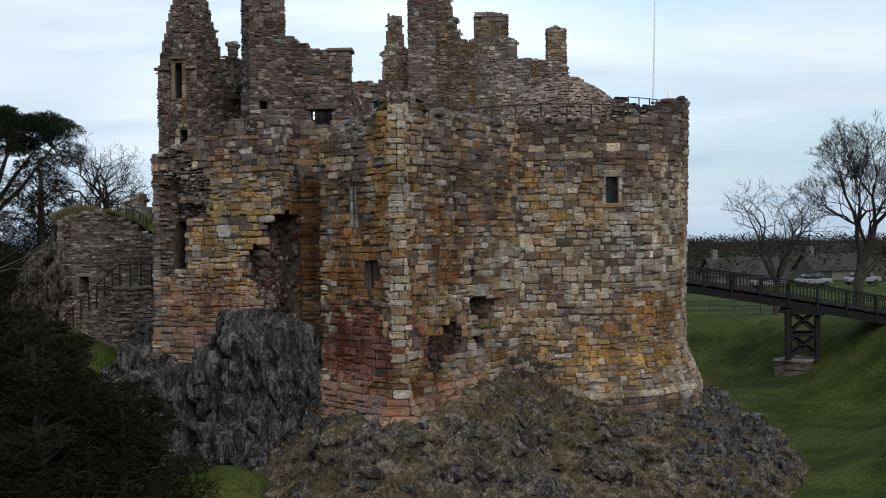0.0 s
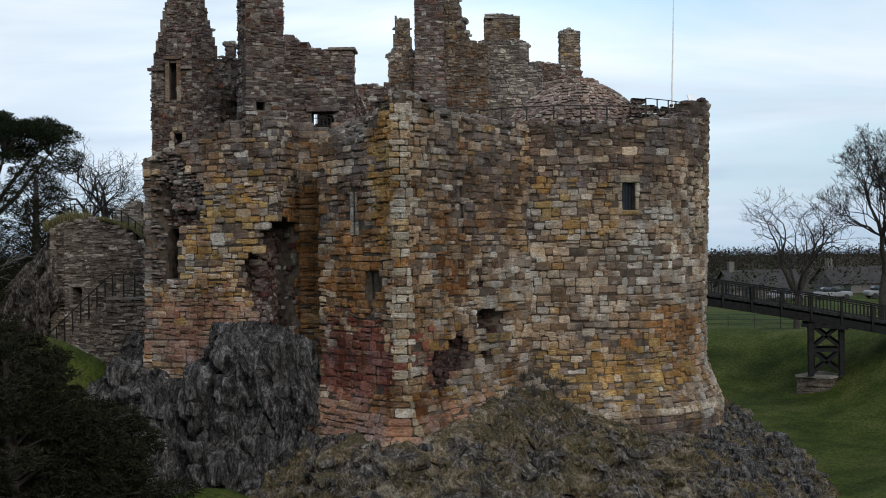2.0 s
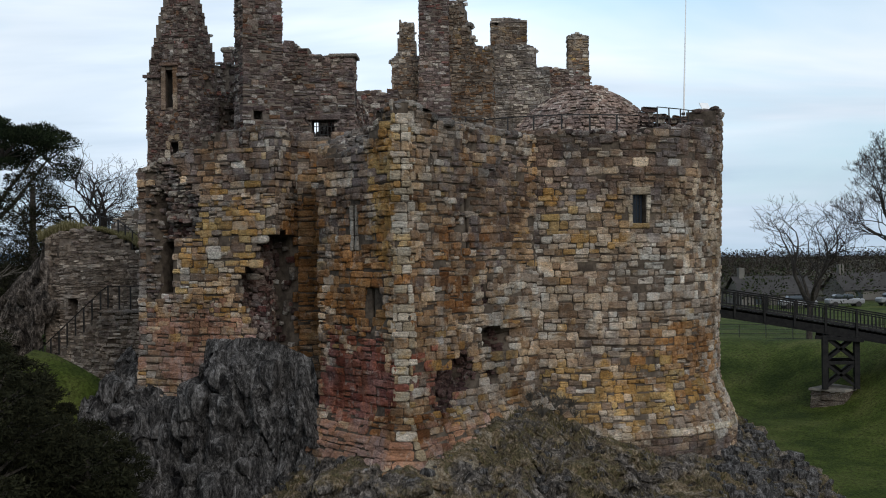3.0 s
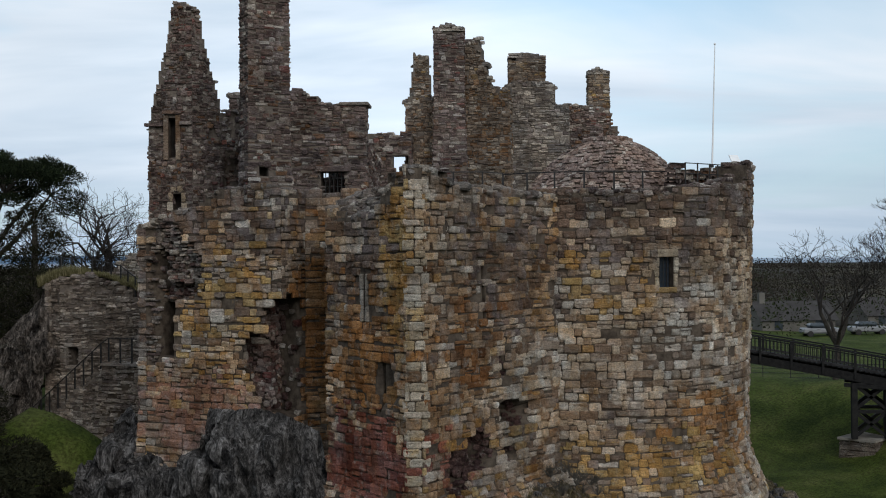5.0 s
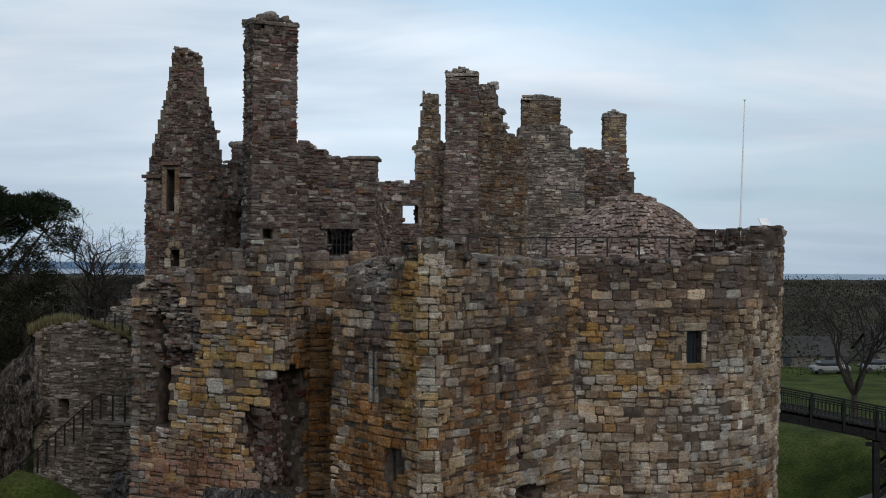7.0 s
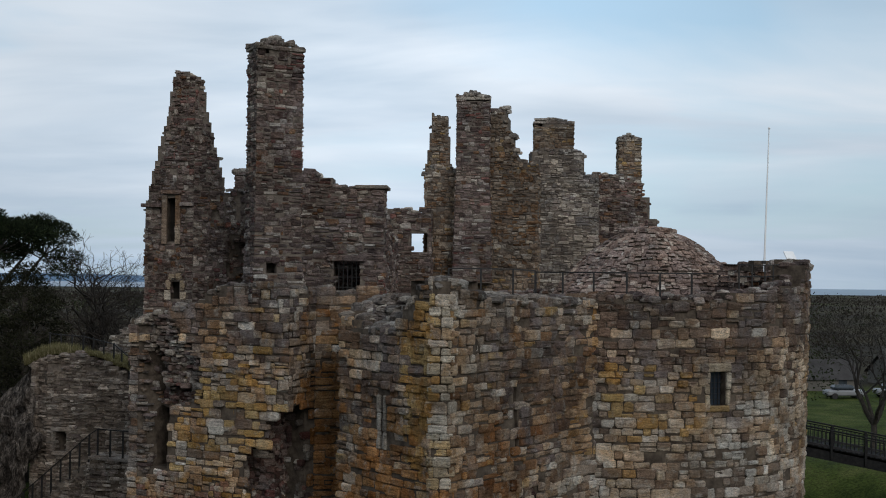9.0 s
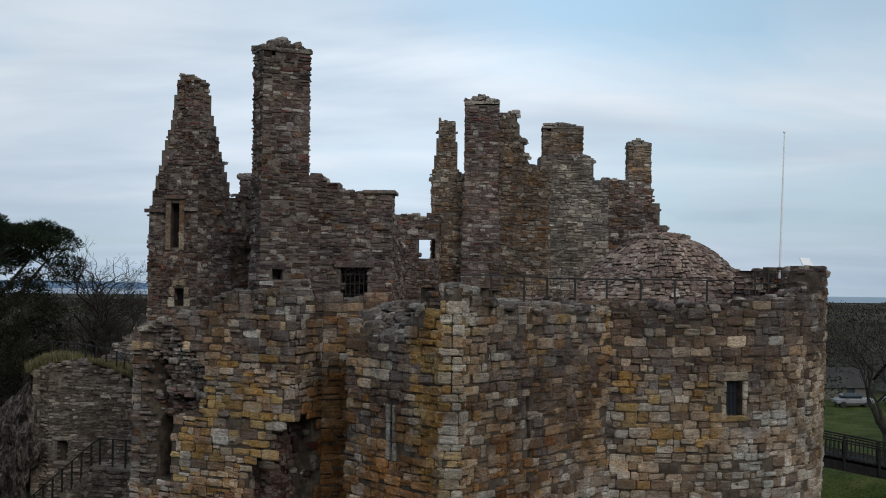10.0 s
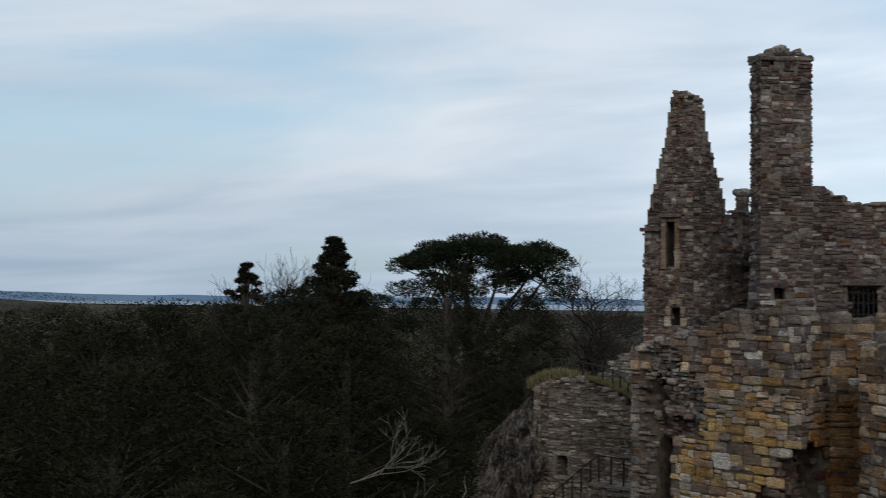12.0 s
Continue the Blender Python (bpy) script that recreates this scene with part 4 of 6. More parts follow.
# ---------------------------------------------------------------- left tower with the tall stack
def build_left_tower():
    t = thing("broken_tower", "broken ochre sandstone tower with a deep hollow and missing facing", "tower")
    path = [(-13.6, 57.6), (-13.4, 53.5), (-13.38, 53.1), (-13.02, 52.915), (-7.05, 49.85), (-6.45, 51.8), (-4.3, 52.4)]
    top = profile([(0, 15.6), (4.6, 15.45), (5.6, 15.7), (7.4, 16.2), (9.3, 16.9), (11.3, 16.9), (11.6, 16.7), (15.8, 16.65)])

    bite = profile([(8.2, 11.2), (8.8, 10.5), (9.9, 9.9), (11.3, 9.8), (11.5, 10.7), (12.65, 10.8)])
    scar = profile([(9.0, 4.9), (10.3, 5.3), (12.4, 6.5), (12.8, 7.7), (14.2, 7.9), (15.0, 7.0), (15.8, 6.2)])

    def hollow(u, z):
        n = noise.noise((u * 1.2, z * 1.2, 2))
        d = 0.06 * max(0, noise.noise((u, z, 6)))
        if 8.2 < z < 12.7 + 0.3 * n:
            d += 1.25 * max(0.0, min(1.0, (u - bite(z) + 0.25 * n) / 0.2)) * max(0.0, min(1.0, (13.5 - u) / 0.5))
        if u < 8.3:
            d += (0.34 + 0.3 * n) * max(0.0, min(1.0, (scar(z) + 0.3 * n - u) / 0.2)) if z > 9.0 else 0
            d += blob(u, z, 5.6, 13.6, 0.5, 1.2, 0.7, 1) + blob(u, z, 6.6, 12.9, 0.8, 0.4, 0.5, 9)
        return min(d, 2.3) * smooth((u - 4.95) / 0.5)

    m = Masonry(path, top, 4.6, 2.6, [(5.45, 6.35, 10.35, 12.5), (14.75, 15.3, 8.9, 10.3)], lambda z: 0.25 * max(0, (8 - z) / 3), hollow, False, 41)
    m.deep = 0.92
    m.core("core", mortar, t, 0.3, 0.25)
    m.split = 0.2
    torn = lambda u, z: 5.05 < u < 8.3 and z > 9.0 and scar(z) + 0.3 * noise.noise((u * 1.2, z * 1.2, 2)) > u  # noqa: E731
    laid = m.laid((0.17, 0.35), (0.2, 0.68), 0.075, lambda u, z: not torn(u, z))
    m.deep = 1.0
    laid += m.laid((0.07, 0.17), (0.12, 0.42), 0.2, torn)
    near = [s for s in laid if 7.6 < s[0] < 10.6 and 11.6 < s[2] < 16.0 and s[5] < 0.1][:300]
    chosen = set(near)

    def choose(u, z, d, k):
        # deepest stones: mostly core rubble with the hollow's shade in its colour
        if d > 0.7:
            return stone_heart_shaded if k < 0.6 else stone_dark
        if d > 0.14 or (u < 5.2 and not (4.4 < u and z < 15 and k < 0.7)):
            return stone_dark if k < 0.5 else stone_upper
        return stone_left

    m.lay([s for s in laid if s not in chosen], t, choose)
    m.single_stones(near, stone_left, t, set_shapes(stone_left))
    m.crest("wall_head", stone_grey, t, 0.36, (0.22, 0.5), 1.3)
    m.heart("heart_rubble", stone_dark, t, 9.5, 13.5, 8.0, 12.8, 260)
    m.heart("heart_rubble", stone_grey, t, 4.6, 8.2, 9.6, 15.6, 260, (0.12, 0.3))


build_left_tower()


def stack(name, label, corners, z0, z1, mat, lean=lambda z: 0.0, cap=0.08, mound=0.35, course=(0.09, 0.24), openings=(), seed=1, long=(0.13, 0.42), jag=0.0):
    """A chimney: rubble sides, a projecting cope and loose stones heaped on it."""
    t = thing(name, label, "chimney", "chimney stacks")
    m = Masonry(corners, lambda u: z1, z0, 0.3, openings, lean, lambda u, z: jag * abs(noise.noise((u * 2, z * 2, seed))), True, seed)
    m.core("shaft_core", dark_mortar, t, 0.4, 0.25, 0.03)
    m.split, m.tall = 0.5, 0.17
    m.stones("stonework", m.laid(course, long, 0.03), mat, t, 0.024)
    n = Masonry(corners, lambda u: z1 + 0.14, z1, 0.4, (), lambda z: lean(z1) + cap * 0.5, lambda u, z: 0, True, seed + 1)
    n.stones("cope", n.laid((0.14, 0.15), (0.4, 0.8), 0.03), stone_grey, t, 0.015)
    c = sum((Vector((*p, 0)) for p in corners), Vector()) / len(corners)
    slab = [Vector(m.at(u, z1, -cap * 0.5)) for u in m.u[:-1]]
    k = len(slab)
    mesh_object("cope_slab", [v + Vector((0, 0, 0.005)) for v in slab] + [v + Vector((0, 0, 0.125)) for v in slab],
                [tuple(range(k, 2 * k)), tuple(reversed(range(k)))] + [(i, (i + 1) % k, k + (i + 1) % k, k + i) for i in range(k)], stone_grey, t)
    r, vs, fs = random.Random(seed), [], []
    for i in range(80):
        a, b, w = r.choice(slab), r.choice(slab), r.random()
        p = a.lerp(b, w).lerp(Vector((c.x, c.y, z1)), r.uniform(0.1, 0.9))
        d = min(1.0, (p - Vector((c.x, c.y, p.z))).length / 0.9)
        rubble(vs, fs, Vector((p.x, p.y, z1 + 0.12 + mound * (1 - d) * r.random())), r.uniform(0.14, 0.3), r, 0.7)
    tagged(mesh_object("cap_rubble", vs, fs, stone_grey, t), kind="stuff")
    return t


def rect(x0, x1, y0, y1, turn=0.0):
    c = Vector(((x0 + x1) / 2, (y0 + y1) / 2))
    out = []
    for x, y in ((x0, y0), (x1, y0), (x1, y1), (x0, y1)):
        v = Vector((x, y)) - c
        out.append((c.x + v.x * math.cos(turn) - v.y * math.sin(turn), c.y + v.x * math.sin(turn) + v.y * math.cos(turn)))
    return out


stack("chimney", "tall dark rubble chimney with putlog hole rising from the broken tower", [(-8.40, 50.50), (-6.93, 51.36), (-7.43, 52.22), (-8.90, 51.36)], 16.3, 24.95, stone_dark,
      lambda z: 0.10 * max(0, (19 - z) / 3), 0.09, 0.45, seed=51, openings=[(0.42, 0.80, 17.3, 17.66)])


# ---------------------------------------------------------------- walls behind
def ruin_wall(name, label, path, top, bottom, thick, mat, openings=(), course=(0.09, 0.26), seed=1, hollow=lambda u, z: 0.0, both=False, lean=lambda z: 0.0, head=stone_grey, size=(0.2, 0.45), du=0.4, long=(0.14, 0.46), category="ruined wall"):
    t = thing(name, label, category)
    m = Masonry(path, top, bottom, thick, openings, lean, hollow, False, seed)
    m.core("core", dark_mortar, t, du, 0.2, 0.034)
    m.split, m.tall = 0.5, 0.17
    m.stones("stonework", m.laid(course, long, 0.055), mat, t, 0.042)
    m.crest("wall_head", head, t, 0.33, size, thick)
    if both:
        back = [(p.x, p.y) for p in reversed([q - mi * thick for q, mi in zip(m.pts, m.miter)])]
        L = m.u[-1]
        n = Masonry(back, lambda u: top(L - u), bottom, 0.1, [(L - b, L - a, c, d) for a, b, c, d in openings], lambda z: 0, lambda u, z: 0, False, seed + 50)
        n.stones("inner_face", n.laid((0.15, 0.28), (0.25, 0.7), 0.06), mat, t, 0.022)
    # broken end faces
    for end, flip in ((0, False), (len(m.pts) - 1, True)):
        a, b = m.pts[end], m.pts[end] - m.miter[end] * thick
        line = [(a.x, a.y), (b.x, b.y)] if flip else [(b.x, b.y), (a.x, a.y)]
        h = top(m.u[-1] if flip else 0)
        if h - bottom > 0.6:
            e = Masonry(line, lambda u: h - 0.1, bottom, 0.1, (), lambda z: 0.0, lambda u, z: 0, False, seed + 70 + end)
            e.stones("end_face", e.laid(course, (0.2, 0.6), 0.08), mat, t, 0.025)
    return t, m


stone_brown = stone_material("rubble_rust_brown", [(0.0, (0.14, 0.105, 0.08)), (0.3, (0.21, 0.16, 0.12)), (0.6, (0.27, 0.21, 0.155)), (0.9, (0.34, 0.285, 0.22)), (1.0, (0.46, 0.41, 0.34))],
                             ((RUSTY, 0.28, 0.35), (OCHRE, 0.14, 0.3), (CREAM, 0.08, 0.8)), 0.45, 0.98)

# tall gable: its moulded front and the torn return that stands back from it
NEAR = 0.985
g, gm = ruin_wall("gable", "tall ruined gable of dark rubble with a moulded window", [(-14.33, 58.05), (-12.32, 57.84), (-9.47, 59.82)],
                  profile([(u * NEAR, 17.12 + (z - 17.12) * NEAR) for u, z in ((0.0, 19.9), (0.1, 20.5), (0.45, 22.0), (0.78, 23.2), (1.0, 24.4), (1.08, 25.2), (1.2, 25.5), (1.75, 25.5), (2.0, 25.3), (2.45, 25.2),
                                                                     (2.5, 24.2), (2.8, 23.2), (3.05, 22.2), (3.3, 21.4), (3.45, 20.8), (5.8, 20.6))]),
                  14.6, 1.0, stone_dark, [(0.9, 1.3, 18.55, 20.3), (1.12, 1.48, 16.25, 16.95)], seed=61, size=(0.12, 0.26), du=0.12, long=(0.1, 0.32),
                  hollow=lambda u, z: 0.45 * abs(noise.noise((u * 0.9, z * 0.7, 7))) * smooth((u - 2.5) / 0.5) + 0.5 * smooth((u - 3.4) / 0.3) * smooth((19.3 - z) / 1.5))


def on_gable(u, z, proud=0.0):
    return Vector(gm.at(u, z, -proud))


for u0, u1, z in ((-0.12, 0.7, 20.0), (1.48, 2.0, 20.05)):
    bm = bmesh.new()
    bar_between(bm, on_gable(max(u0, 0.0), z, 0.06) - Vector((0.12 if u0 < 0 else 0, 0, 0)), on_gable(u1, z, 0.06), 0.26, 0.14)
    part("string_course", bm, stone_dark, g, "worn projecting moulding")
bm = bmesh.new()
bar_between(bm, on_gable(0.7, 20.54, 0.06), on_gable(1.54, 20.54, 0.06), 0.26, 0.15)
part("hood_mould", bm, stone_dark, g, "worn projecting moulding")
for u in (0.82, 1.38):
    bm = bmesh.new()
    bar_between(bm, on_gable(u, 18.45, 0.03), on_gable(u, 20.4, 0.03), 0.16, 0.2)
    part("window_jamb", bm, stone_brown, g, "worn dressed window jambs")
for u0, u1, z0, z1 in ((0.84, 1.11, 16.2, 16.6), (0.9, 1.11, 16.62, 17.0), (1.49, 1.76, 16.2, 16.55), (1.49, 1.7, 16.58, 17.0), (0.98, 1.28, 17.0, 17.28), (1.3, 1.6, 17.0, 17.3)):
    gm.stones("dressing", [(u0, u1, z0, z1, 0.05, 0.0)], stone_pale, g, 0.015, "")
stack("chimney", "small square rubble chimney stump beside the gable", rect(-10.86, -10.48, 58.6, 59.5), 20.3, 21.3, stone_dark, seed=62, mound=0.1)
# closes the gable openings; niche shade is put into its dark colour
mesh_object("blocking", [(-14.0, 58.8, 15.8), (-12.45, 58.6, 15.8), (-12.45, 58.6, 20.7), (-14.0, 58.8, 20.7)], [(0, 1, 2, 3)], dark_inside, g)
bm = bmesh.new()
for i, h in enumerate((0.16, 0.14)):
    add_box(bm, (-12.72, 58.4, 25.12 + 0.13 * i), (0.8 - 0.3 * i, 0.8 - 0.3 * i, h + 0.06), 0.3 - 0.5 * i, 0.05)
part("apex_stone", bm, stone_grey, g, "lichened apex stones")

GABLE = 0.965
g.matrix_basis = Matrix.Translation(Vector((-0.47, 10.1, 17.12)) * (1 - GABLE)) @ Matrix.Scale(GABLE, 4)

# wall with the barred window beside the tall stack
b, _ = ruin_wall("hall_wall", "dark rubble wall with coping and a barred window", [(-9.3, 55.9), (-4.5, 56.05)],
                   profile([(0, 21.1), (1.7, 21.2), (2.7, 20.95), (2.8, 20.6), (4.8, 20.6)]), 14.6, 1.2, stone_dark, [(2.88, 3.9, 16.49, 17.82)], seed=66, both=True)
bm = bmesh.new()
add_box(bm, (-5.0, 56.6, 20.66), (1.25, 1.4, 0.14), 0, 0.03)
part("coping", bm, stone_grey, b, "flat grey coping slab")
bm = bmesh.new()
add_box(bm, (-5.9, 55.95, 17.92), (1.5, 0.3, 0.24), 0, 0.03)
part("lintel", bm, stone_dark, b, "dark stone lintel")
bm = bmesh.new()
for z in (16.8, 17.2, 17.55):
    bar_between(bm, (-6.45, 56.3, z), (-5.38, 56.3, z), 0.03)
grille = part("grille", bm, iron, b, "black iron bars")
for i in range(5):
    bm = bmesh.new()
    x = -6.25 + 0.17 * i
    bar_between(bm, (x, 56.3, 16.45), (x, 56.3, 17.85), 0.035)
    part("bar", bm, iron, grille)

# low wall with an open window against the sky
ruin_wall("court_wall", "lower rubble wall with an open window gap", [(-6.6, 66.0), (-3.2, 66.0)], lambda u: 20.35, 14.6, 1.0, stone_dark, [(2.42, 3.22, 18.4, 19.29)], seed=71)
ruin_wall("chimney", "slender ragged chimney spike standing above the far range", [(-4.36, 80.6), (-2.2, 80.6)],
          profile([(0.0, 23.6), (0.14, 24.3), (0.28, 25.4), (0.36, 26.5), (0.42, 26.7), (1.28, 26.7), (1.32, 26.3), (1.4, 25.2), (1.5, 23.9), (1.62, 23.3), (2.2, 23.2)]),
          15.7, 1.0, stone_brown, seed=72, size=(0.12, 0.26), du=0.12, long=(0.12, 0.34), category="chimney")
# the great stack and its stepped wall
w, _ = ruin_wall("range_wall", "stepped ruined gable wall of reddish-brown rubble", [(-3.6, 67.2), (1.75, 66.6)],
                  profile([(0, 22.2), (0.25, 22.5), (1.4, 22.3), (3.0, 22.6), (3.05, 25.15), (3.8, 25.1), (3.95, 24.2), (4.2, 23.6), (4.4, 23.0), (4.8, 22.6), (5.4, 22.6)]),
                  14.6, 1.2, stone_brown, seed=75, du=0.12, long=(0.12, 0.36), hollow=lambda u, z: 0.12 * abs(noise.noise((u, z, 4))))
stack("chimney", "broad tall rubble chimney on the ruined range", rect(-2.09, -0.53, 66.3, 67.5), 17.0, 25.55, stone_dark, lambda z: 0.08 * max(0, (22.5 - z) / 3), 0.06, 0.35, seed=76)
bm = bmesh.new()
add_box(bm, (-0.15, 67.3, 25.14), (0.8, 0.9, 0.2), 0, 0.03)
part("coping", bm, stone_grey, w, "thin grey coping stone")
ruin_wall("range_wall", "set-back smooth rubble wall of the far range", [(1.3, 74.5), (5.3, 75.0)], profile([(0, 23.4), (0.45, 23.5), (0.6, 24.1), (2.8, 24.0), (3.35, 23.9), (3.4, 22.9), (4.0, 22.8)]), 14.6, 1.2, stone_grey, seed=79)
stack("chimney", "wide double chimney of ochre rubble with two capped flues", rect(1.83, 3.98, 75.6, 77.0), 20.0, 25.65, stone_brown, lambda z: 0.06 * max(0, (23 - z) / 3), 0.07, 0.3, seed=80)
ruin_wall("range_wall", "low broken rubble wall between far chimneys", [(4.6, 77.0), (8.7, 77.2)], profile([(0, 23.0), (2.2, 23.0), (3.3, 22.5), (3.7, 21.0), (4.1, 20.3)]), 14.6, 1.0, stone_dark, seed=82)
stack("chimney", "square rubble chimney with domed cap at the range end", rect(6.62, 7.9, 77.9, 79.2), 19.5, 24.98, stone_brown, lambda z: 0.12 * max(0, (23 - z) / 3), 0.05, 0.35, seed=83)


# inner wall in the darkened core stone, so its colour stands for room shade
ruin_wall("cross_wall", "inner rubble wall behind the barred window, room shade in its colour", [(-9.5, 64.0), (-5.2, 64.0)],
          profile([(0, 17.95), (2.4, 17.95), (2.45, 19.2), (4.3, 19.2)]), 14.6, 0.8, stone_heart_shaded, seed=68)


ruin_wall("cross_wall", "inner return wall beside the barred window", [(-4.6, 57.3), (-4.6, 63.9)], lambda u: 18.9, 14.6, 0.7, stone_dark, seed=69)
# added slab, no known part of the ruin: blocks skylight behind the bars
bm = bmesh.new()
add_box(bm, (-7.1, 60.2, 18.95), (5.0, 6.0, 0.3), 0, 0.04)
part("vault_slab", bm, stone_heart_shaded, b, "added slab that keeps light out of the barred room")


def build_terrace():
    """The filled inside of the castle behind the wall heads."""
    outline = [(-12.6, 57.0), (-10.6, 54.8), (-7.8, 54.6), (-4.5, 55.0), (0.0, 54.6), (3.0, 52.8), (6.5, 52.4), (9.5, 54.0), (10.6, 58.0), (10.0, 86.0), (-13.0, 86.0)]
    k = len(outline)
    verts = [(x, y, 15.7) for x, y in outline] + [(x, y, 4.0) for x, y in outline]
    faces = [tuple(range(k))] + [(i, k + i, k + (i + 1) % k, (i + 1) % k) for i in range(k)]
    tagged(mesh_object("floor", verts, faces, terrace_mat), "trodden earth and grass wall-walk inside the ruin", "floor", kind="structure")


terrace_mat = plain_material("trodden_earth", (0.06, 0.05, 0.035), (0.12, 0.11, 0.06), 1.5, 0.95)
build_terrace()


stone_outwork = stone_material("outwork_rubble", [(0.0, (0.12, 0.10, 0.085)), (0.4, (0.20, 0.172, 0.145)), (0.75, (0.28, 0.245, 0.205)), (1.0, (0.42, 0.38, 0.33))], ((SOOT, 0.2, 0.5),), 0.4, 1.2)


# ---------------------------------------------------------------- railing, flagpole, sign
def post_rail(name, label, points, height, spacing, mat, post=0.04, rails=(1.0,)):
    t = thing(name, label, "railing")
    posts = []
    for a, b in zip(points, points[1:]):
        a, b = Vector(a), Vector(b)
        n = max(1, round((b - a).length / spacing))
        posts += [a.lerp(b, i / n) for i in range(n)]
    posts.append(Vector(points[-1]))
    bm = bmesh.new()
    bar_between(bm, (0, 0, -0.1), (0, 0, height), post)
    me = bpy.data.meshes.new("post")
    bm.to_mesh(me)
    bm.free()
    me.materials.append(mat)
    for p in posts:
        o = new("post", me)
        o.parent = t
        o.location = p
    for f in rails:
        verts, faces, n, w = [], [], len(posts), post * 0.35
        for i, p in enumerate(posts):
            d = posts[min(i + 1, n - 1)] - posts[max(i - 1, 0)]
            s = Vector((d.y, -d.x, 0)).normalized() * w
            up = Vector((0, 0, w))
            c = p + Vector((0, 0, height * f))
            verts += [c - s - up, c + s - up, c + s + up, c - s + up]
        for k in range(0, 4 * n - 4, 4):
            faces += [(k + i, k + (i + 1) % 4, k + 4 + (i + 1) % 4, k + 4 + i) for i in range(4)]
        mesh_object("rail", verts, faces + [(3, 2, 1, 0), (4 * n - 4, 4 * n - 3, 4 * n - 2, 4 * n - 1)], mat, t)
    return t


arc = [(TX + 5.5 * math.sin(radians(a)), TY - 5.5 * math.cos(radians(a)), 16.35) for a in range(-42, 80, 12)]
post_rail("railing", "thin black iron railing along the wall-walk", [(-1.9, 53.0, 16.45), (0.4, 53.3, 16.45), (1.2, 53.5, 16.4)] + arc, 1.1, 1.25, iron, 0.065)


post_rail("railing", "two-bar iron railing on the tower head", [(8.3, 52.7, 16.85), (9.4, 53.6, 16.85), (10.3, 55.0, 16.9)], 0.95, 0.85, iron, 0.05, (0.98, 0.55))


def build_flagpole():
    t = thing("flagpole", "thin white flagpole on the tower parapet", "flagpole")
    vs, fs = [], []
    tube(vs, fs, (10.1, 57.0, 17.2), (10.28, 57.0, 23.1), 0.045, 0.02, 8)
    mesh_object("pole", vs, fs, white_paint, t, True)
    bm = bmesh.new()
    add_box(bm, (10.1, 57.0, 17.95), (0.16, 0.16, 0.12), 0, 0.02)
    add_box(bm, (10.1, 57.0, 17.3), (0.2, 0.2, 0.2), 0, 0.02)
    part("bracket", bm, iron, t, "dark metal bracket")
    bm = bmesh.new()
    bmesh.ops.create_icosphere(bm, subdivisions=2, radius=0.05, matrix=Matrix.Translation((10.28, 57.0, 23.13)))
    part("finial", bm, white_paint, t)


def build_sign():
    t = thing("information_board", "slanted white information board on the parapet", "sign")
    bm = bmesh.new()
    add_box(bm, (10.95, 56.3, 18.15), (0.45, 0.05, 0.5), radians(25), 0.01, Matrix.Rotation(radians(-35), 4, "X"))
    part("panel", bm, white_paint, t)
    bm = bmesh.new()
    bar_between(bm, (11.02, 56.4, 17.7), (11.02, 56.4, 18.1), 0.05)
    part("post", bm, iron, t, "dark metal post")


build_flagpole()
build_sign()


# ---------------------------------------------------------------- bridge
def bridge_line(x):
    """Deck of the footbridge, falling from the castle gate to the outer bank."""
    return Vector((0.06 + 1.13 * x, 78.35 - 0.339 * (x - 20.0), 7.17 - 0.197 * (x - 20.0) - 0.0023 * (x - 20.0) ** 2))


def swept(name, line, side, w, h, mat, parent):
    """One long timber that follows a line."""
    verts, faces = [], []
    for p in line:
        verts += [p + side * (w / 2 * i) + Vector((0, 0, h / 2 * j)) for i, j in ((-1, -1), (1, -1), (1, 1), (-1, 1))]
    for k in range(0, 4 * len(line) - 4, 4):
        faces += [(k + i, k + (i + 1) % 4, k + 4 + (i + 1) % 4, k + 4 + i) for i in range(4)]
    n = len(verts)
    return mesh_object(name, verts, faces + [(3, 2, 1, 0), (n - 4, n - 3, n - 2, n - 1)], mat, parent)


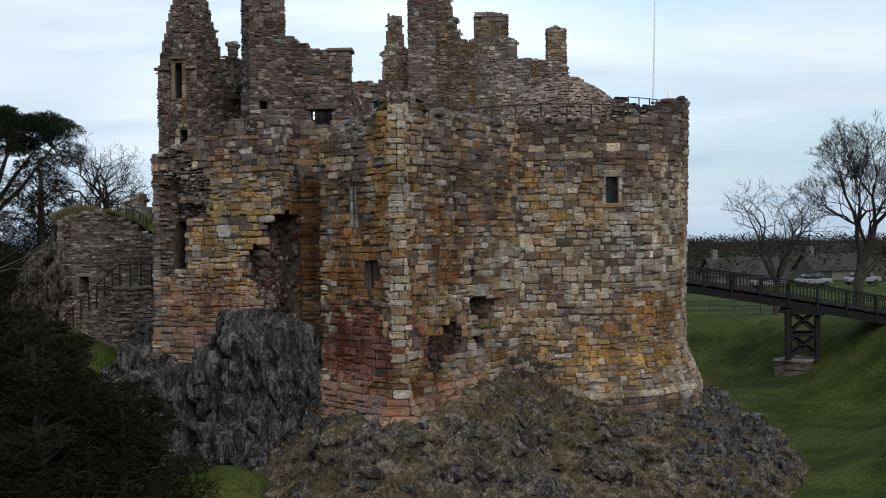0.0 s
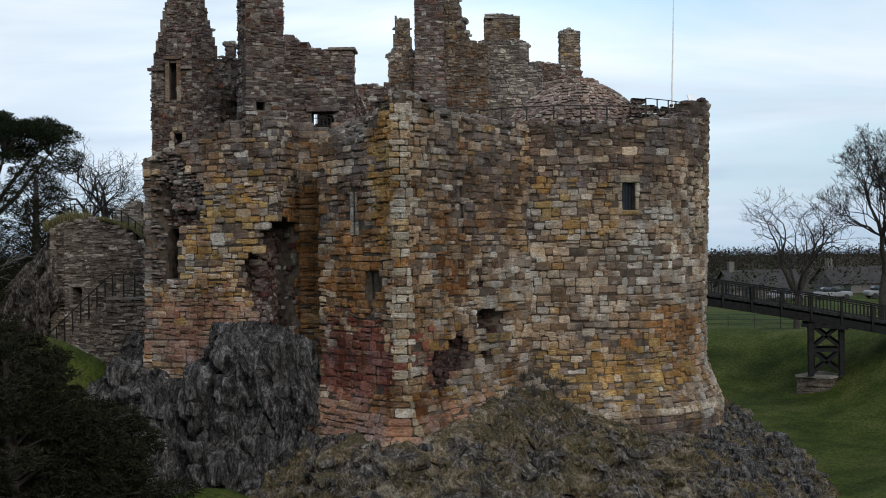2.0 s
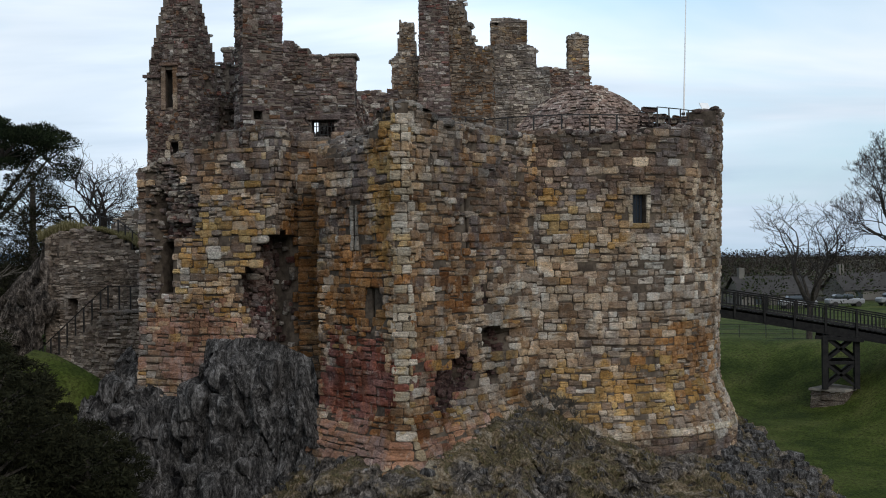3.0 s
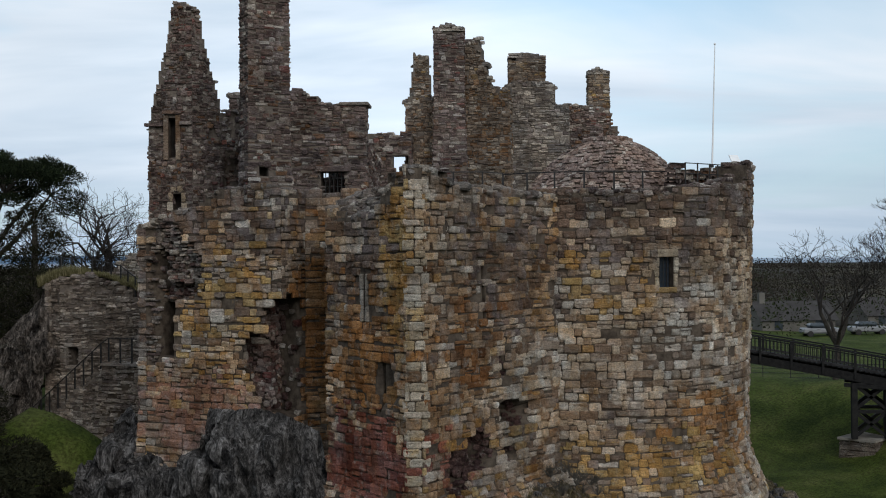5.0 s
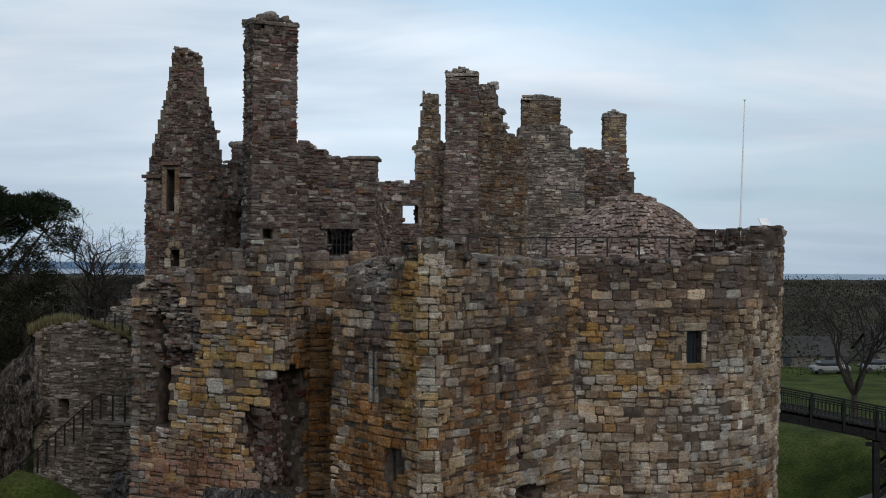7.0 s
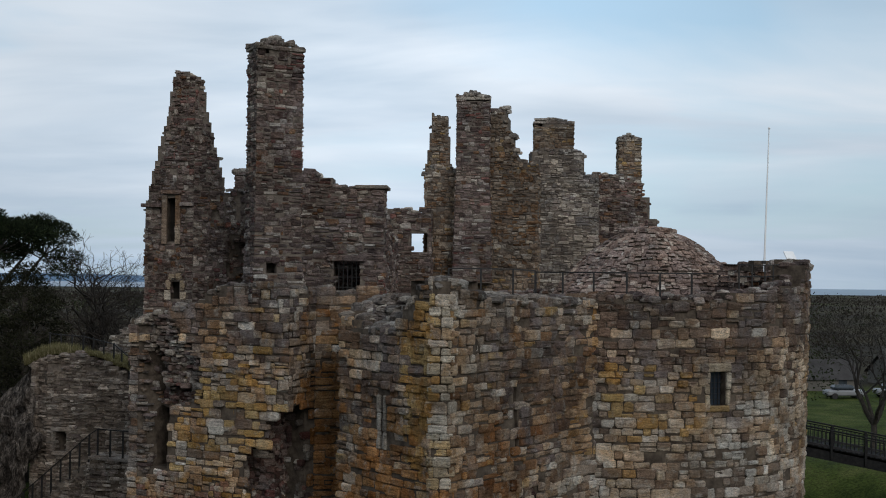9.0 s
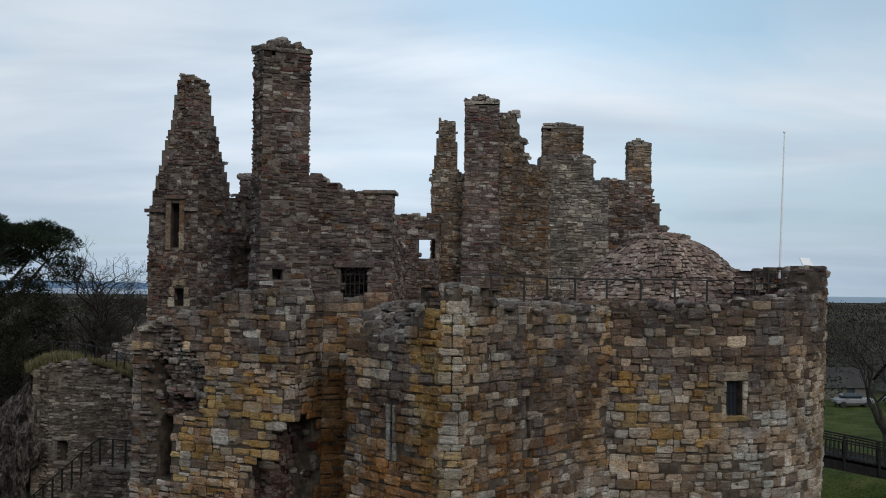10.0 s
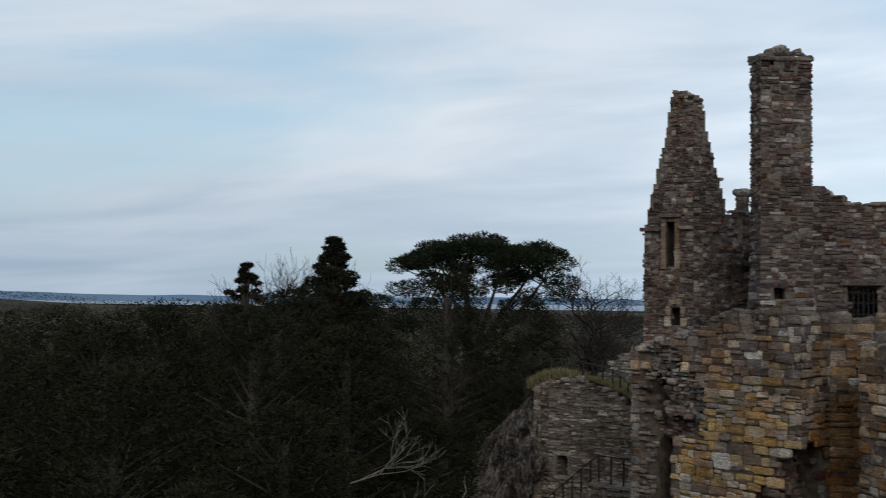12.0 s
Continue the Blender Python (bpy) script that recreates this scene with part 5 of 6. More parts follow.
def build_bridge():
    t = thing("footbridge", "dark timber footbridge with slatted rails over the ditch", "bridge")
    side = Vector((0.287, 0.958, 0))
    xs = [12.0 + 1.55 * i for i in range(14)]
    for s in (0.0, 2.6):
        swept("beam", [bridge_line(a) + side * s - Vector((0, 0, 0.42)) for a in xs], side, 0.22, 0.5, bridge_timber, t)
        for nm, z, w, h in (("handrail", 1.03, 0.12, 0.09), ("kerb_rail", 0.12, 0.16, 0.12), ("mid_rail", 0.9, 0.05, 0.06)):
            swept(nm, [bridge_line(a) + side * s + Vector((0, 0, z)) for a in xs], side, w, h, bridge_edge if nm == "kerb_rail" else bridge_timber, t)
        bm = bmesh.new()
        bar_between(bm, (0, 0, -0.55), (0, 0, 1.05), 0.13)
        me = bpy.data.meshes.new("rail_post")
        bm.to_mesh(me)
        bm.free()
        me.materials.append(bridge_timber)
        for x in xs:
            o = new("rail_post", me)
            o.parent, o.location = t, bridge_line(x) + side * (s - 0.1)
        bm = bmesh.new()
        bar_between(bm, (0, 0, 0.12), (0, 0, 0.9), 0.045)
        ml = bpy.data.meshes.new("baluster")
        bm.to_mesh(ml)
        bm.free()
        ml.materials.append(bridge_timber)
        n = int((xs[-1] - xs[0]) / 0.19)
        for i in range(n):
            o = new("baluster", ml)
            o.parent, o.location = t, bridge_line(xs[0] + 0.19 * i) + side * s
    bm = bmesh.new()
    bar_between(bm, (0, -0.05, 0), (0, 2.65, 0), 0.28, 0.06)
    me = bpy.data.meshes.new("deck_board")
    bm.to_mesh(me)
    bm.free()
    me.materials.append(bridge_timber)
    for i in range(int((xs[-1] - xs[0]) / 0.26)):
        o = new("deck_board", me)
        o.parent, o.location = t, bridge_line(xs[0] + 0.26 * i)
        o.rotation_euler = (0, 0, -0.291)
    # trestle on its footing
    trestle = part_empty("trestle", t)
    c = bridge_line(20.5)
    foot = 3.15
    legs = [c + side * s + Vector((d, 0, 0)) for s in (0.1, 2.5) for d in (-1.0, 0.95)]
    for p in legs:
        b2 = bmesh.new()
        bar_between(b2, (p.x, p.y, foot), (p.x, p.y, c.z - 0.6), 0.32)
        part("leg", b2, bridge_timber, trestle)
    for a, b in ((0, 1), (2, 3), (0, 2), (1, 3)):
        h = (c.z - 0.7 - foot) / 2
        for k in range(2):
            z0, z1 = foot + 0.1 + h * k, foot + h * (k + 1)
            for p, q in ((legs[a], legs[b]), (legs[b], legs[a])):
                b2 = bmesh.new()
                bar_between(b2, (p.x, p.y, z0), (q.x, q.y, z1), 0.18)
                part("brace", b2, bridge_timber, trestle)
            b2 = bmesh.new()
            bar_between(b2, (legs[a].x, legs[a].y, z1), (legs[b].x, legs[b].y, z1), 0.2)
            part("cross_beam", b2, bridge_timber, trestle)
    for s in (-0.1, 2.7):
        b2 = bmesh.new()
        p = c + side * s
        bar_between(b2, (p.x - 1.5, p.y + 0.3, c.z - 0.72), (p.x + 1.3, p.y - 0.3, c.z - 0.9), 0.25, 0.22)
        part("cap_beam", b2, bridge_timber, trestle)


bridge_edge = plain_material("grey_weathered_timber", (0.018, 0.017, 0.018), (0.045, 0.043, 0.044), 3.0, 0.8)
build_bridge()


stone_pier = stone_material("pier_rubble", GREY, ((SOOT, 0.5, 0.5),), 0.6, 0.75)


def build_pier():
    t = thing("bridge_pier", "old rubble masonry pier under the bridge trestle", "pier")
    c = bridge_line(20.4)
    corners = rect(c.x - 0.8, c.x + 1.4, c.y - 0.3, c.y + 2.9, -0.7)
    m = Masonry(corners, lambda u: 3.0, -0.5, 0.5, (), lambda z: 0.0, lambda u, z: 0.05 * noise.noise((u, z, 1)), True, 91)
    m.core("core", mortar, t)
    m.stones("stonework", m.laid((0.15, 0.3), (0.3, 0.7), 0.05), stone_pier, t)
    k = [Vector(m.at(u, 3.01, -0.08)) for u in m.u[:-1]]
    mesh_object("pad", [v for v in k] + [v + Vector((0, 0, 0.14)) for v in k], [(4, 5, 6, 7), (3, 2, 1, 0)] + [(i, (i + 1) % 4, 4 + (i + 1) % 4, 4 + i) for i in range(4)], concrete, t)


build_pier()

# field fence beyond the ditch
post_rail("field_fence", "thin dark park fence across the lawn", [(11.0, 97.0, 4.9), (40.0, 92.0, 4.9)], 1.25, 1.9, iron, 0.05, (0.98, 0.7, 0.42, 0.15))

# ---------------------------------------------------------------- ruined outwork on the left
OUT = 1.13


def set_back(x, y, z=0.0):
    """The outwork stands further off than its first plan."""
    return (-0.47 + (x + 0.47) * OUT, 10.1 + (y - 10.1) * OUT, 17.1 + (z - 17.1) * OUT)


def back_line(points):
    return [set_back(*p) for p in points]


def back_plan(points):
    return [set_back(*p)[:2] for p in points]


def back_top(points):
    return profile([(u * OUT, 17.1 + (z - 17.1) * OUT) for u, z in points])


buttress = skirt("crag", back_line([(-26.0, 70.0, 10.0), (-22.0, 66.0, 12.6), (-20.6, 62.6, 13.4), (-20.1, 61.5, 13.2), (-19.75, 60.95, 11.6)]),
      back_line([(-28.0, 67.5, 4.0), (-23.2, 63.8, 4.4), (-21.8, 61.4, 4.6), (-21.0, 60.2, 4.8), (-19.9, 59.8, 5.0)]),
      "steep dark rock buttress beside the outwork", 0.6, rock_brown, 120, 70, 13, 0.2)
outcrops(buttress, "outcrop", "jutting rib of brown rock", 10, (0.3, 0.6), 5.5, 11.5, 1.4, rock_brown, 8)
ow, om = ruin_wall("outwork_wall", "long low wall of thin grey rubble topped with turf", back_plan([(-20.1, 61.3), (-19.3, 60.9), (-13.8, 60.6)]),
                   back_top([(0, 13.3), (0.8, 13.75), (2.6, 13.7), (4.0, 13.2), (5.0, 12.5), (6.2, 11.8)]), 4.2, 1.4, stone_outwork, [(1.47, 2.04, 8.7, 9.62)], (0.06, 0.17), 95, lambda u, z: 0.4 * abs(noise.noise((u * 0.9, z * 0.9, 3))), long=(0.12, 0.5))
# added dark sheet that paints the shade inside the outwork window
mesh_object("blind", [om.at(u, z, 1.3) for u, z in ((1.2, 8.5), (2.3, 8.5), (2.3, 9.9), (1.2, 9.9))], [(0, 1, 2, 3)], dark_inside, ow)
for u0, u1, z0, z1 in ((1.26, 1.46, 8.7, 9.15), (1.3, 1.46, 9.17, 9.62), (2.05, 2.26, 8.7, 9.2), (2.05, 2.22, 9.22, 9.62), (1.28, 2.24, 9.63, 9.85), (1.34, 2.2, 8.5, 8.69)):
    om.stones("dressing", [(u0, u1, z0, z1, 0.06, 0.0)], stone_outwork, ow, 0.012, "")
corner_rng, z = random.Random(6), 5.0
while z < 12.6:
    h = 0.22 + 0.16 * corner_rng.random()
    om.stones("quoin", [(0.02, 0.32 + 0.2 * corner_rng.random(), z, z + h, 0.07, 0.0)], stone_outwork, ow, 0.02, "")
    z += h


def turf_cap():
    """Grass that grows along the wall head and the ledge below."""
    r = random.Random(4)
    head = profile([set_back(x, 0, z)[::2] for x, z in ((-20.9, 13.0), (-20.0, 13.4), (-19.1, 13.75), (-17.3, 13.7), (-15.9, 13.2), (-14.9, 12.5), (-13.7, 11.8))])
    x0, y0 = set_back(-20.1, 61.2)[:2]

    def bank(x, g):
        """Height of the turf g metres behind the wall's face."""
        h = head(x)
        return h + (13.0 - h) * smooth((g - 0.3) / 2.2) - 0.9 * smooth((g - 3) / 4) + 0.12 * noise.noise((x * 1.5, g * 1.5, 2))

    verts, faces = [], []
    for i in range(11000):
        x = x0 - 0.3 + 5.6 * r.random() ** 1.6
        g = 0.02 + 3.2 * r.random() ** 2
        h, a = r.uniform(0.15, 0.55) * (1.2 if x < x0 + 2.2 else 0.6), r.uniform(0, 6.28)
        lean = Vector((r.uniform(-0.15, 0.15), r.uniform(-0.25, 0.1), h))
        w = Vector((math.cos(a), math.sin(a), 0)) * 0.02
        k = len(verts)
        p = Vector((x, y0 - 0.08 * (x - x0) + g, bank(x, g) + 0.02))
        verts += [p - w, p + w, p + lean]
        faces.append((k, k + 1, k + 2))
    tagged(mesh_object("turf_grass", verts, faces, dry_leaf), "dry yellow-green grass on the wall head", "grass", kind="stuff")
    xs, gs = [x0 - 0.4 + 7.6 * i / 24 for i in range(25)], (0.05, 0.4, 0.9, 1.5, 2.2, 3, 4, 5.5, 7)
    vs = [(x, y0 - 0.08 * (x - x0) + g, bank(x, g) + 0.04) for g in gs for x in xs]
    fs = [(j * 25 + i, j * 25 + i + 1, j * 25 + 26 + i, j * 25 + 25 + i) for j in range(len(gs) - 1) for i in range(24)]
    tagged(mesh_object("turf_bank", vs, fs, turf, None, True), "turf bank behind the outwork wall", "bank", kind="structure")


turf = plain_material("rough_turf", (0.05, 0.07, 0.012), (0.13, 0.14, 0.035), 1.2, 0.95)
turf_cap()
ruin_wall("ruined_stub", "jagged stump of grey rubble on the outwork", back_plan([(-18.4, 64.0), (-16.0, 64.2)]), back_top([(0, 13.6), (0.8, 13.9), (1.4, 14.7), (1.9, 14.9), (2.2, 14.3), (2.4, 13.6)]), 11.5, 0.9, stone_grey, (), (0.1, 0.2), 97)
# iron guard rails on the stair and the turf
post_rail("railing", "black iron guard rail on a rock ledge", back_line([(-20.4, 58.6, 6.25), (-16.0, 56.7, 9.85), (-15.6, 56.5, 10.1), (-13.9, 55.8, 10.1)]), 1.25, 0.68, iron, 0.07, (0.98,))
post_rail("railing", "bent iron rail posts along the turf edge", back_line([(-19.4, 61.5, 13.6), (-17.9, 61.4, 13.5), (-16.5, 61.2, 13.2), (-15.4, 60.9, 12.4), (-13.9, 60.7, 11.5)]), 1.2, 0.6, iron, 0.07, (0.95,))


def build_landing():
    t = thing("landing", "stepped stone landing with guard rail on the rock", "landing")
    top = set_back(0, 0, 10.05)[2]
    m = Masonry(back_plan([(-15.9, 56.4), (-13.6, 55.5), (-13.2, 56.9), (-15.4, 57.9)]), lambda u: top, 4.0, 0.5, (), lambda z: 0.12 * (top - z), lambda u, z: 0.25 * abs(noise.noise((u, z, 2))), True, 98)
    m.core("core", mortar, t)
    m.stones("stonework", m.laid((0.1, 0.22), (0.16, 0.55), 0.1), stone_outwork, t, 0.03)
    k = [Vector(m.at(u, top - 0.02, -0.03)) for u in m.u[:-1]]
    mesh_object("paving", k + [v + Vector((0, 0, 0.12)) for v in k], [(4, 5, 6, 7), (3, 2, 1, 0)] + [(i, (i + 1) % 4, 4 + (i + 1) % 4, 4 + i) for i in range(4)], stone_grey, t)


build_landing()
ruin_wall("stair_wall", "sloping rubble wall that carries the stair rail", back_plan([(-20.6, 58.6), (-15.8, 56.55)]), back_top([(0, 6.15), (4.8, 9.75), (5.2, 10.0)]), 1.5, 1.0, stone_outwork, (), (0.08, 0.18), 99, size=(0.15, 0.3), long=(0.14, 0.45))


# ---------------------------------------------------------------- trees
def bare_tree(name, label, base, height, spread, seed, trunk=0.35, levels=6, lean=(0, 0), first=0.28, category="tree", wood=None, width=None):
    t = thing(name, label, category, "leafless trees")
    r = random.Random(seed)
    trunk_v, trunk_f, twig_v, twig_f = [], [], [], []

    def grow(p, d, length, rad, level):
        steps = 3 if level < 2 else 2
        pts = [p]
        for s in range(steps):
            bend = 0.13 + 0.05 * level
            d = (d + Vector((r.uniform(-1, 1), r.uniform(-1, 1), r.uniform(-0.5, 0.7))) * bend).normalized()
            q = pts[-1] + d * length / steps
            r0, r1 = rad * (1 - 0.35 * s / steps), rad * (1 - 0.35 * (s + 1) / steps)
            if level < 2:
                tube(trunk_v, trunk_f, pts[-1], q, r0, r1, 6)
            else:
                tube(twig_v, twig_f, pts[-1], q, max(r0, 0.010), max(r1, 0.008), 4 if level < 4 else 3)
            pts.append(q)
        if level >= levels:
            return
        n = 4 if level == 0 else r.choice((2, 3, 3))
        if level >= 3:
            n = r.choice((2, 3))
        for i in range(n):
            a = r.uniform(0, 6.28)
            side = d.orthogonal().normalized()
            side = Matrix.Rotation(a, 3, d) @ side
            open_ = r.uniform(0.35, 0.85) * spread
            nd_ = (d * math.cos(open_) + side * math.sin(open_) + Vector((0, 0, 0.12))).normalized()
            start = pts[-1] if i < 2 else pts[r.randrange(1, len(pts))]
            grow(start, nd_, length * r.uniform(0.62, 0.86), rad * r.uniform(0.5, 0.68), level + 1)

    grow(Vector(base), Vector((lean[0], lean[1], 1)).normalized(), height * first, trunk, 0)
    if width:
        b = Vector(base)
        tall, wide = max(v.z for v in twig_v) - b.z, 2 * sorted(abs(v.x - b.x) for v in twig_v)[int(len(twig_v) * 0.985)]
        for v in trunk_v + twig_v:
            k = (v.z - b.z) / tall
            side = 1 + (width / wide - 1) * smooth(k * 4)
            v.x, v.y, v.z = b.x + (v.x - b.x) * side, b.y + (v.y - b.y) * side, b.z + k * height
    mesh_object("trunk", trunk_v, trunk_f, wood or bark, t, True)
    tagged(mesh_object("crown", twig_v, twig_f, wood or twig, t), "fine leafless branches")
    return t


bare_tree("bare_tree", "wide leafless tree on the lawn beyond the bridge", (25.3, 93.0, 4.7), 11.4, 1.15, 5, 0.24, 7, first=0.24, width=10.0)
bare_tree("bare_tree", "tall leafless tree behind the bridge", (30.0, 87.0, 4.9), 15.2, 0.85, 8, 0.36, 9, first=0.24, width=11.5)
bare_tree("bare_tree", "leafless tree at the end of the bridge", (36.8, 84.0, 4.9), 15.0, 0.95, 15, 0.28, 8, first=0.22, width=12.0)
bare_tree("bare_tree", "rounded leafless tree beside the umbrella pine", (-26.4, 85.5, 5.5), 14.7, 1.3, 23, 0.55, 8, (0.35, 0), width=16.5)
bare_tree("bare_tree", "fine leafless tree behind the pine", (-37.5, 92.0, 5.0), 13.0, 0.9, 27, 0.3, 7, width=8.0)


def tuft_cloud(verts, faces, c, rx, ry, rz, count, size, r, up=0.3):
    """Sprays of foliage: small crossed leaves over the surface of an uneven pad."""
    for _ in range(count):
        d = Vector((r.gauss(0, 1), r.gauss(0, 1), r.gauss(0, 1))).normalized()
        k = r.uniform(0.55, 1.05)
        p = Vector((c[0] + d.x * rx * k, c[1] + d.y * ry * k, c[2] + d.z * rz * k))
        g = (d + Vector((r.uniform(-1.3, 1.3), r.uniform(-1.3, 1.3), up + r.uniform(-0.5, 0.5)))).normalized()
        s = g.orthogonal().normalized()
        s = Matrix.Rotation(r.uniform(0, 6.28), 3, g) @ s
        L, w = size * r.uniform(0.6, 1.6), size * r.uniform(0.12, 0.3)
        n = len(verts)
        verts += [p - s * w, p + s * w, p + g * L + s * w * 0.4, p + g * L - s * w * 0.4]
        faces.append((n, n + 1, n + 2, n + 3))


def evergreen(name, label, base, height, width, seed, leaf, clumps=46, per=150, size=0.34, shape="dome", category="tree", lift=0.15, flat=False):
    t = thing(name, label, category, "dark evergreens")
    r = random.Random(seed)
    tv, tf, lv, lf = [], [], [], []
    b = Vector(base)
    tube(tv, tf, b - Vector((0, 0, 0.5)), b + Vector((r.uniform(-0.4, 0.4), r.uniform(-0.4, 0.4), height * 0.9)), 0.04 * height, 0.012 * height, 7)
    for i in range(clumps):
        f = lift + (1 - lift) * (i + r.random()) / clumps
        if shape == "cone":
            f = lift + (1 - lift) * (int(11 * i / clumps) + 0.9 * r.random()) / 11.2
            w = width * max(0.02, 1.0 - f) * r.uniform(0.35, 1.05)
        else:
            w = width * math.sqrt(max(0.04, 1 - (max(0, f - 0.35) / 0.66) ** 2)) * r.uniform(0.35, 1.0)
        a = i * 2.4 + r.uniform(-0.4, 0.4)
        c = b + Vector((w * math.cos(a), w * math.sin(a), height * f - 0.12 * w))
        root = b + Vector((0, 0, height * max(0.1, f - 0.12)))
        tube(tv, tf, root, c, 0.012 * height * (1.1 - f) + 0.02, 0.02, 4)
        k = width * (r.uniform(0.10, 0.16) * (1.06 - f) + 0.006 if shape == "cone" else r.uniform(0.24, 0.42) * (1.15 - 0.5 * f))
        tuft_cloud(lv, lf, c, k, k, k * (0.36 if flat else 0.55), int(per * r.uniform(0.7, 1.3)), size, r, 0.1)
    mesh_object("trunk", tv, tf, bark, t)
    tagged(mesh_object("crown", lv, lf, leaf, t), "dense dark foliage")
    return t


def umbrella_pine(base, height, seed):
    t = thing("pine_tree", "old umbrella-shaped pine with flat dark crown", "tree")
    r = random.Random(seed)
    tv, tf, lv, lf = [], [], [], []
    b = Vector(base)
    fork = b + Vector((0.6, 0, height * 0.5))
    bend = b.lerp(fork, 0.5) + Vector((0.25, 0, 0))
    tube(tv, tf, b - Vector((0, 0, 0.5)), bend, 0.55, 0.45, 8)
    tube(tv, tf, bend, fork, 0.45, 0.36, 8)
    tips = []
    for i in range(8):
        a = i * 0.785 + r.uniform(-0.2, 0.2)
        reach = r.uniform(0.45, 0.7)
        knee = fork + Vector((5.6 * reach * math.cos(a) * 0.5 + 0.4, 4.5 * reach * math.sin(a) * 0.5, height * r.uniform(0.12, 0.2)))
        tip = fork + Vector((5.6 * reach * math.cos(a) + 0.8, 4.5 * reach * math.sin(a), height * r.uniform(0.3, 0.36)))
        tube(tv, tf, fork, knee, 0.2, 0.14, 6)
        tube(tv, tf, knee, tip, 0.14, 0.07, 5)
        tips += [knee, tip]
    for i in range(96):
        a = i * 2.399
        d = math.sqrt((i + 0.5) / 96)
        x, y = 5.9 * d * math.cos(a) + 1.2, 4.8 * d * math.sin(a)
        z = height * 0.93 - 1.0 * d ** 3 + 0.9 * noise.noise((x * 0.35, y * 0.35, 3)) + r.uniform(-0.4, 0.25)
        if i % 4 == 0:
            z -= r.uniform(0.8, 2.2)
        if i % 11 == 0:
            x, z = -5.0 + r.uniform(-1.5, 1.5), height * r.uniform(0.62, 0.75)
        c = b + Vector((x, y, z))
        near = min(tips, key=lambda q: (q - c).length)
        if (near - c).length > 4.2:
            continue
        tube(tv, tf, near, near.lerp(c, 0.6) - Vector((0, 0, 0.2)), 0.06, 0.045, 4)
        tube(tv, tf, near.lerp(c, 0.6) - Vector((0, 0, 0.2)), c, 0.045, 0.02, 4)
        tuft_cloud(lv, lf, c, r.uniform(0.7, 1.25), r.uniform(0.7, 1.25), r.uniform(0.35, 0.6), 620, 0.14, r, 0.6)
    mesh_object("trunk", tv, tf, bark, t)
    tagged(mesh_object("crown", lv, lf, pine_leaf, t), "flat layered needle pads")


umbrella_pine((-33.2, 83.0, 5.0), 16.6, 2)
# near evergreens that fill the ditch on the left, tops below the eye at first
GREENS = [(-13.4, 38.0, 1.5, 7.4, 3.0), (-10.8, 38.2, 1.0, 5.6, 2.5), (-16.6, 37.0, 1.5, 7.6, 3.0), (-13.2, 43.8, 1.2, 5.0, 2.4), (-17.0, 45.5, 2.0, 7.0, 2.8),
          (-21.5, 43.0, 3.0, 10.8, 3.4), (-20.0, 37.0, 3.0, 9.2, 3.4), (-25.0, 47.0, 3.5, 13.1, 3.6), (-24.8, 39.5, 4.0, 11.0, 3.6), (-27.6, 35.0, 4.0, 11.4, 4.0),
          (-29.5, 44.0, 4.0, 12.3, 4.0), (-34.5, 42.0, 4.0, 12.2, 4.4), (-32.0, 50.5, 4.5, 12.3, 4.2), (-38.5, 47.0, 4.5, 11.9, 4.4), (-28.0, 53.5, 4.0, 13.4, 3.8), (-25.0, 53.0, 3.0, 13.0, 3.4),
          (-37.0, 76.0, 5.0, 12.0, 4.2), (-31.6, 77.5, 5.0, 13.6, 4.2), (-27.4, 79.0, 5.0, 12.6, 3.2), (-43.0, 74.0, 5.0, 10.5, 4.2), (-41.5, 55.0, 4.5, 11.9, 4.4), (-36.0, 60.0, 4.5, 12.3, 4.2), (-31.0, 64.0, 4.5, 12.4, 4.0), (-23.4, 57.0, 3.0, 9.2, 2.8), (-21.6, 53.0, 2.5, 6.6, 2.6), (-17.3, 51.6, 3.4, 3.6, 1.5), (-18.6, 50.4, 3.2, 4.2, 1.7)]
for i, (x, y, z, h, w) in enumerate(GREENS):
    near = i < 5 or h < 5
    evergreen("yew_tree", "dark spreading yew with dense drooping foliage" if near else "tall dark evergreen in the wooded ditch", (x, y, z), h, w, 100 + i, yew_leaf, 60 if near else 80, 560 if near else 380, 0.11 if near else 0.12, flat=near)
evergreen("conifer", "pointed dark conifer above the other evergreens", (-28.4, 58.0, 4.5), 15.5, 9.6, 201, yew_leaf, 210, 190, 0.11, "cone", lift=0.62, flat=True)
evergreen("conifer", "ragged dark conifer with open top", (-33.0, 58.0, 4.5), 14.3, 8.0, 203, yew_leaf, 44, 240, 0.12, "cone", lift=0.74, flat=True)
bare_tree("bare_tree", "thin leafless tree among the evergreens", (-31.2, 58.5, 4.5), 15.0, 1.0, 31, 0.3, 7, width=7.0)
bare_tree("bare_tree", "thin leafless tree behind the ragged conifer", (-34.4, 59.5, 4.5), 14.2, 1.0, 33, 0.3, 7, width=6.0)
bare_tree("fallen_branch", "pale leaning dead branch among dark evergreens", (-19.0, 43.0, 11.7), 3.0, 0.75, 37, 0.03, 4, (3.0, 0.0), 0.36, "branch", dead_wood)
bare_tree("fallen_branch", "pale leaning dead branch low in the ditch", (-17.6, 43.0, 10.3), 2.8, 0.6, 36, 0.03, 3, (3.4, 0.0), 0.42, "branch", dead_wood)


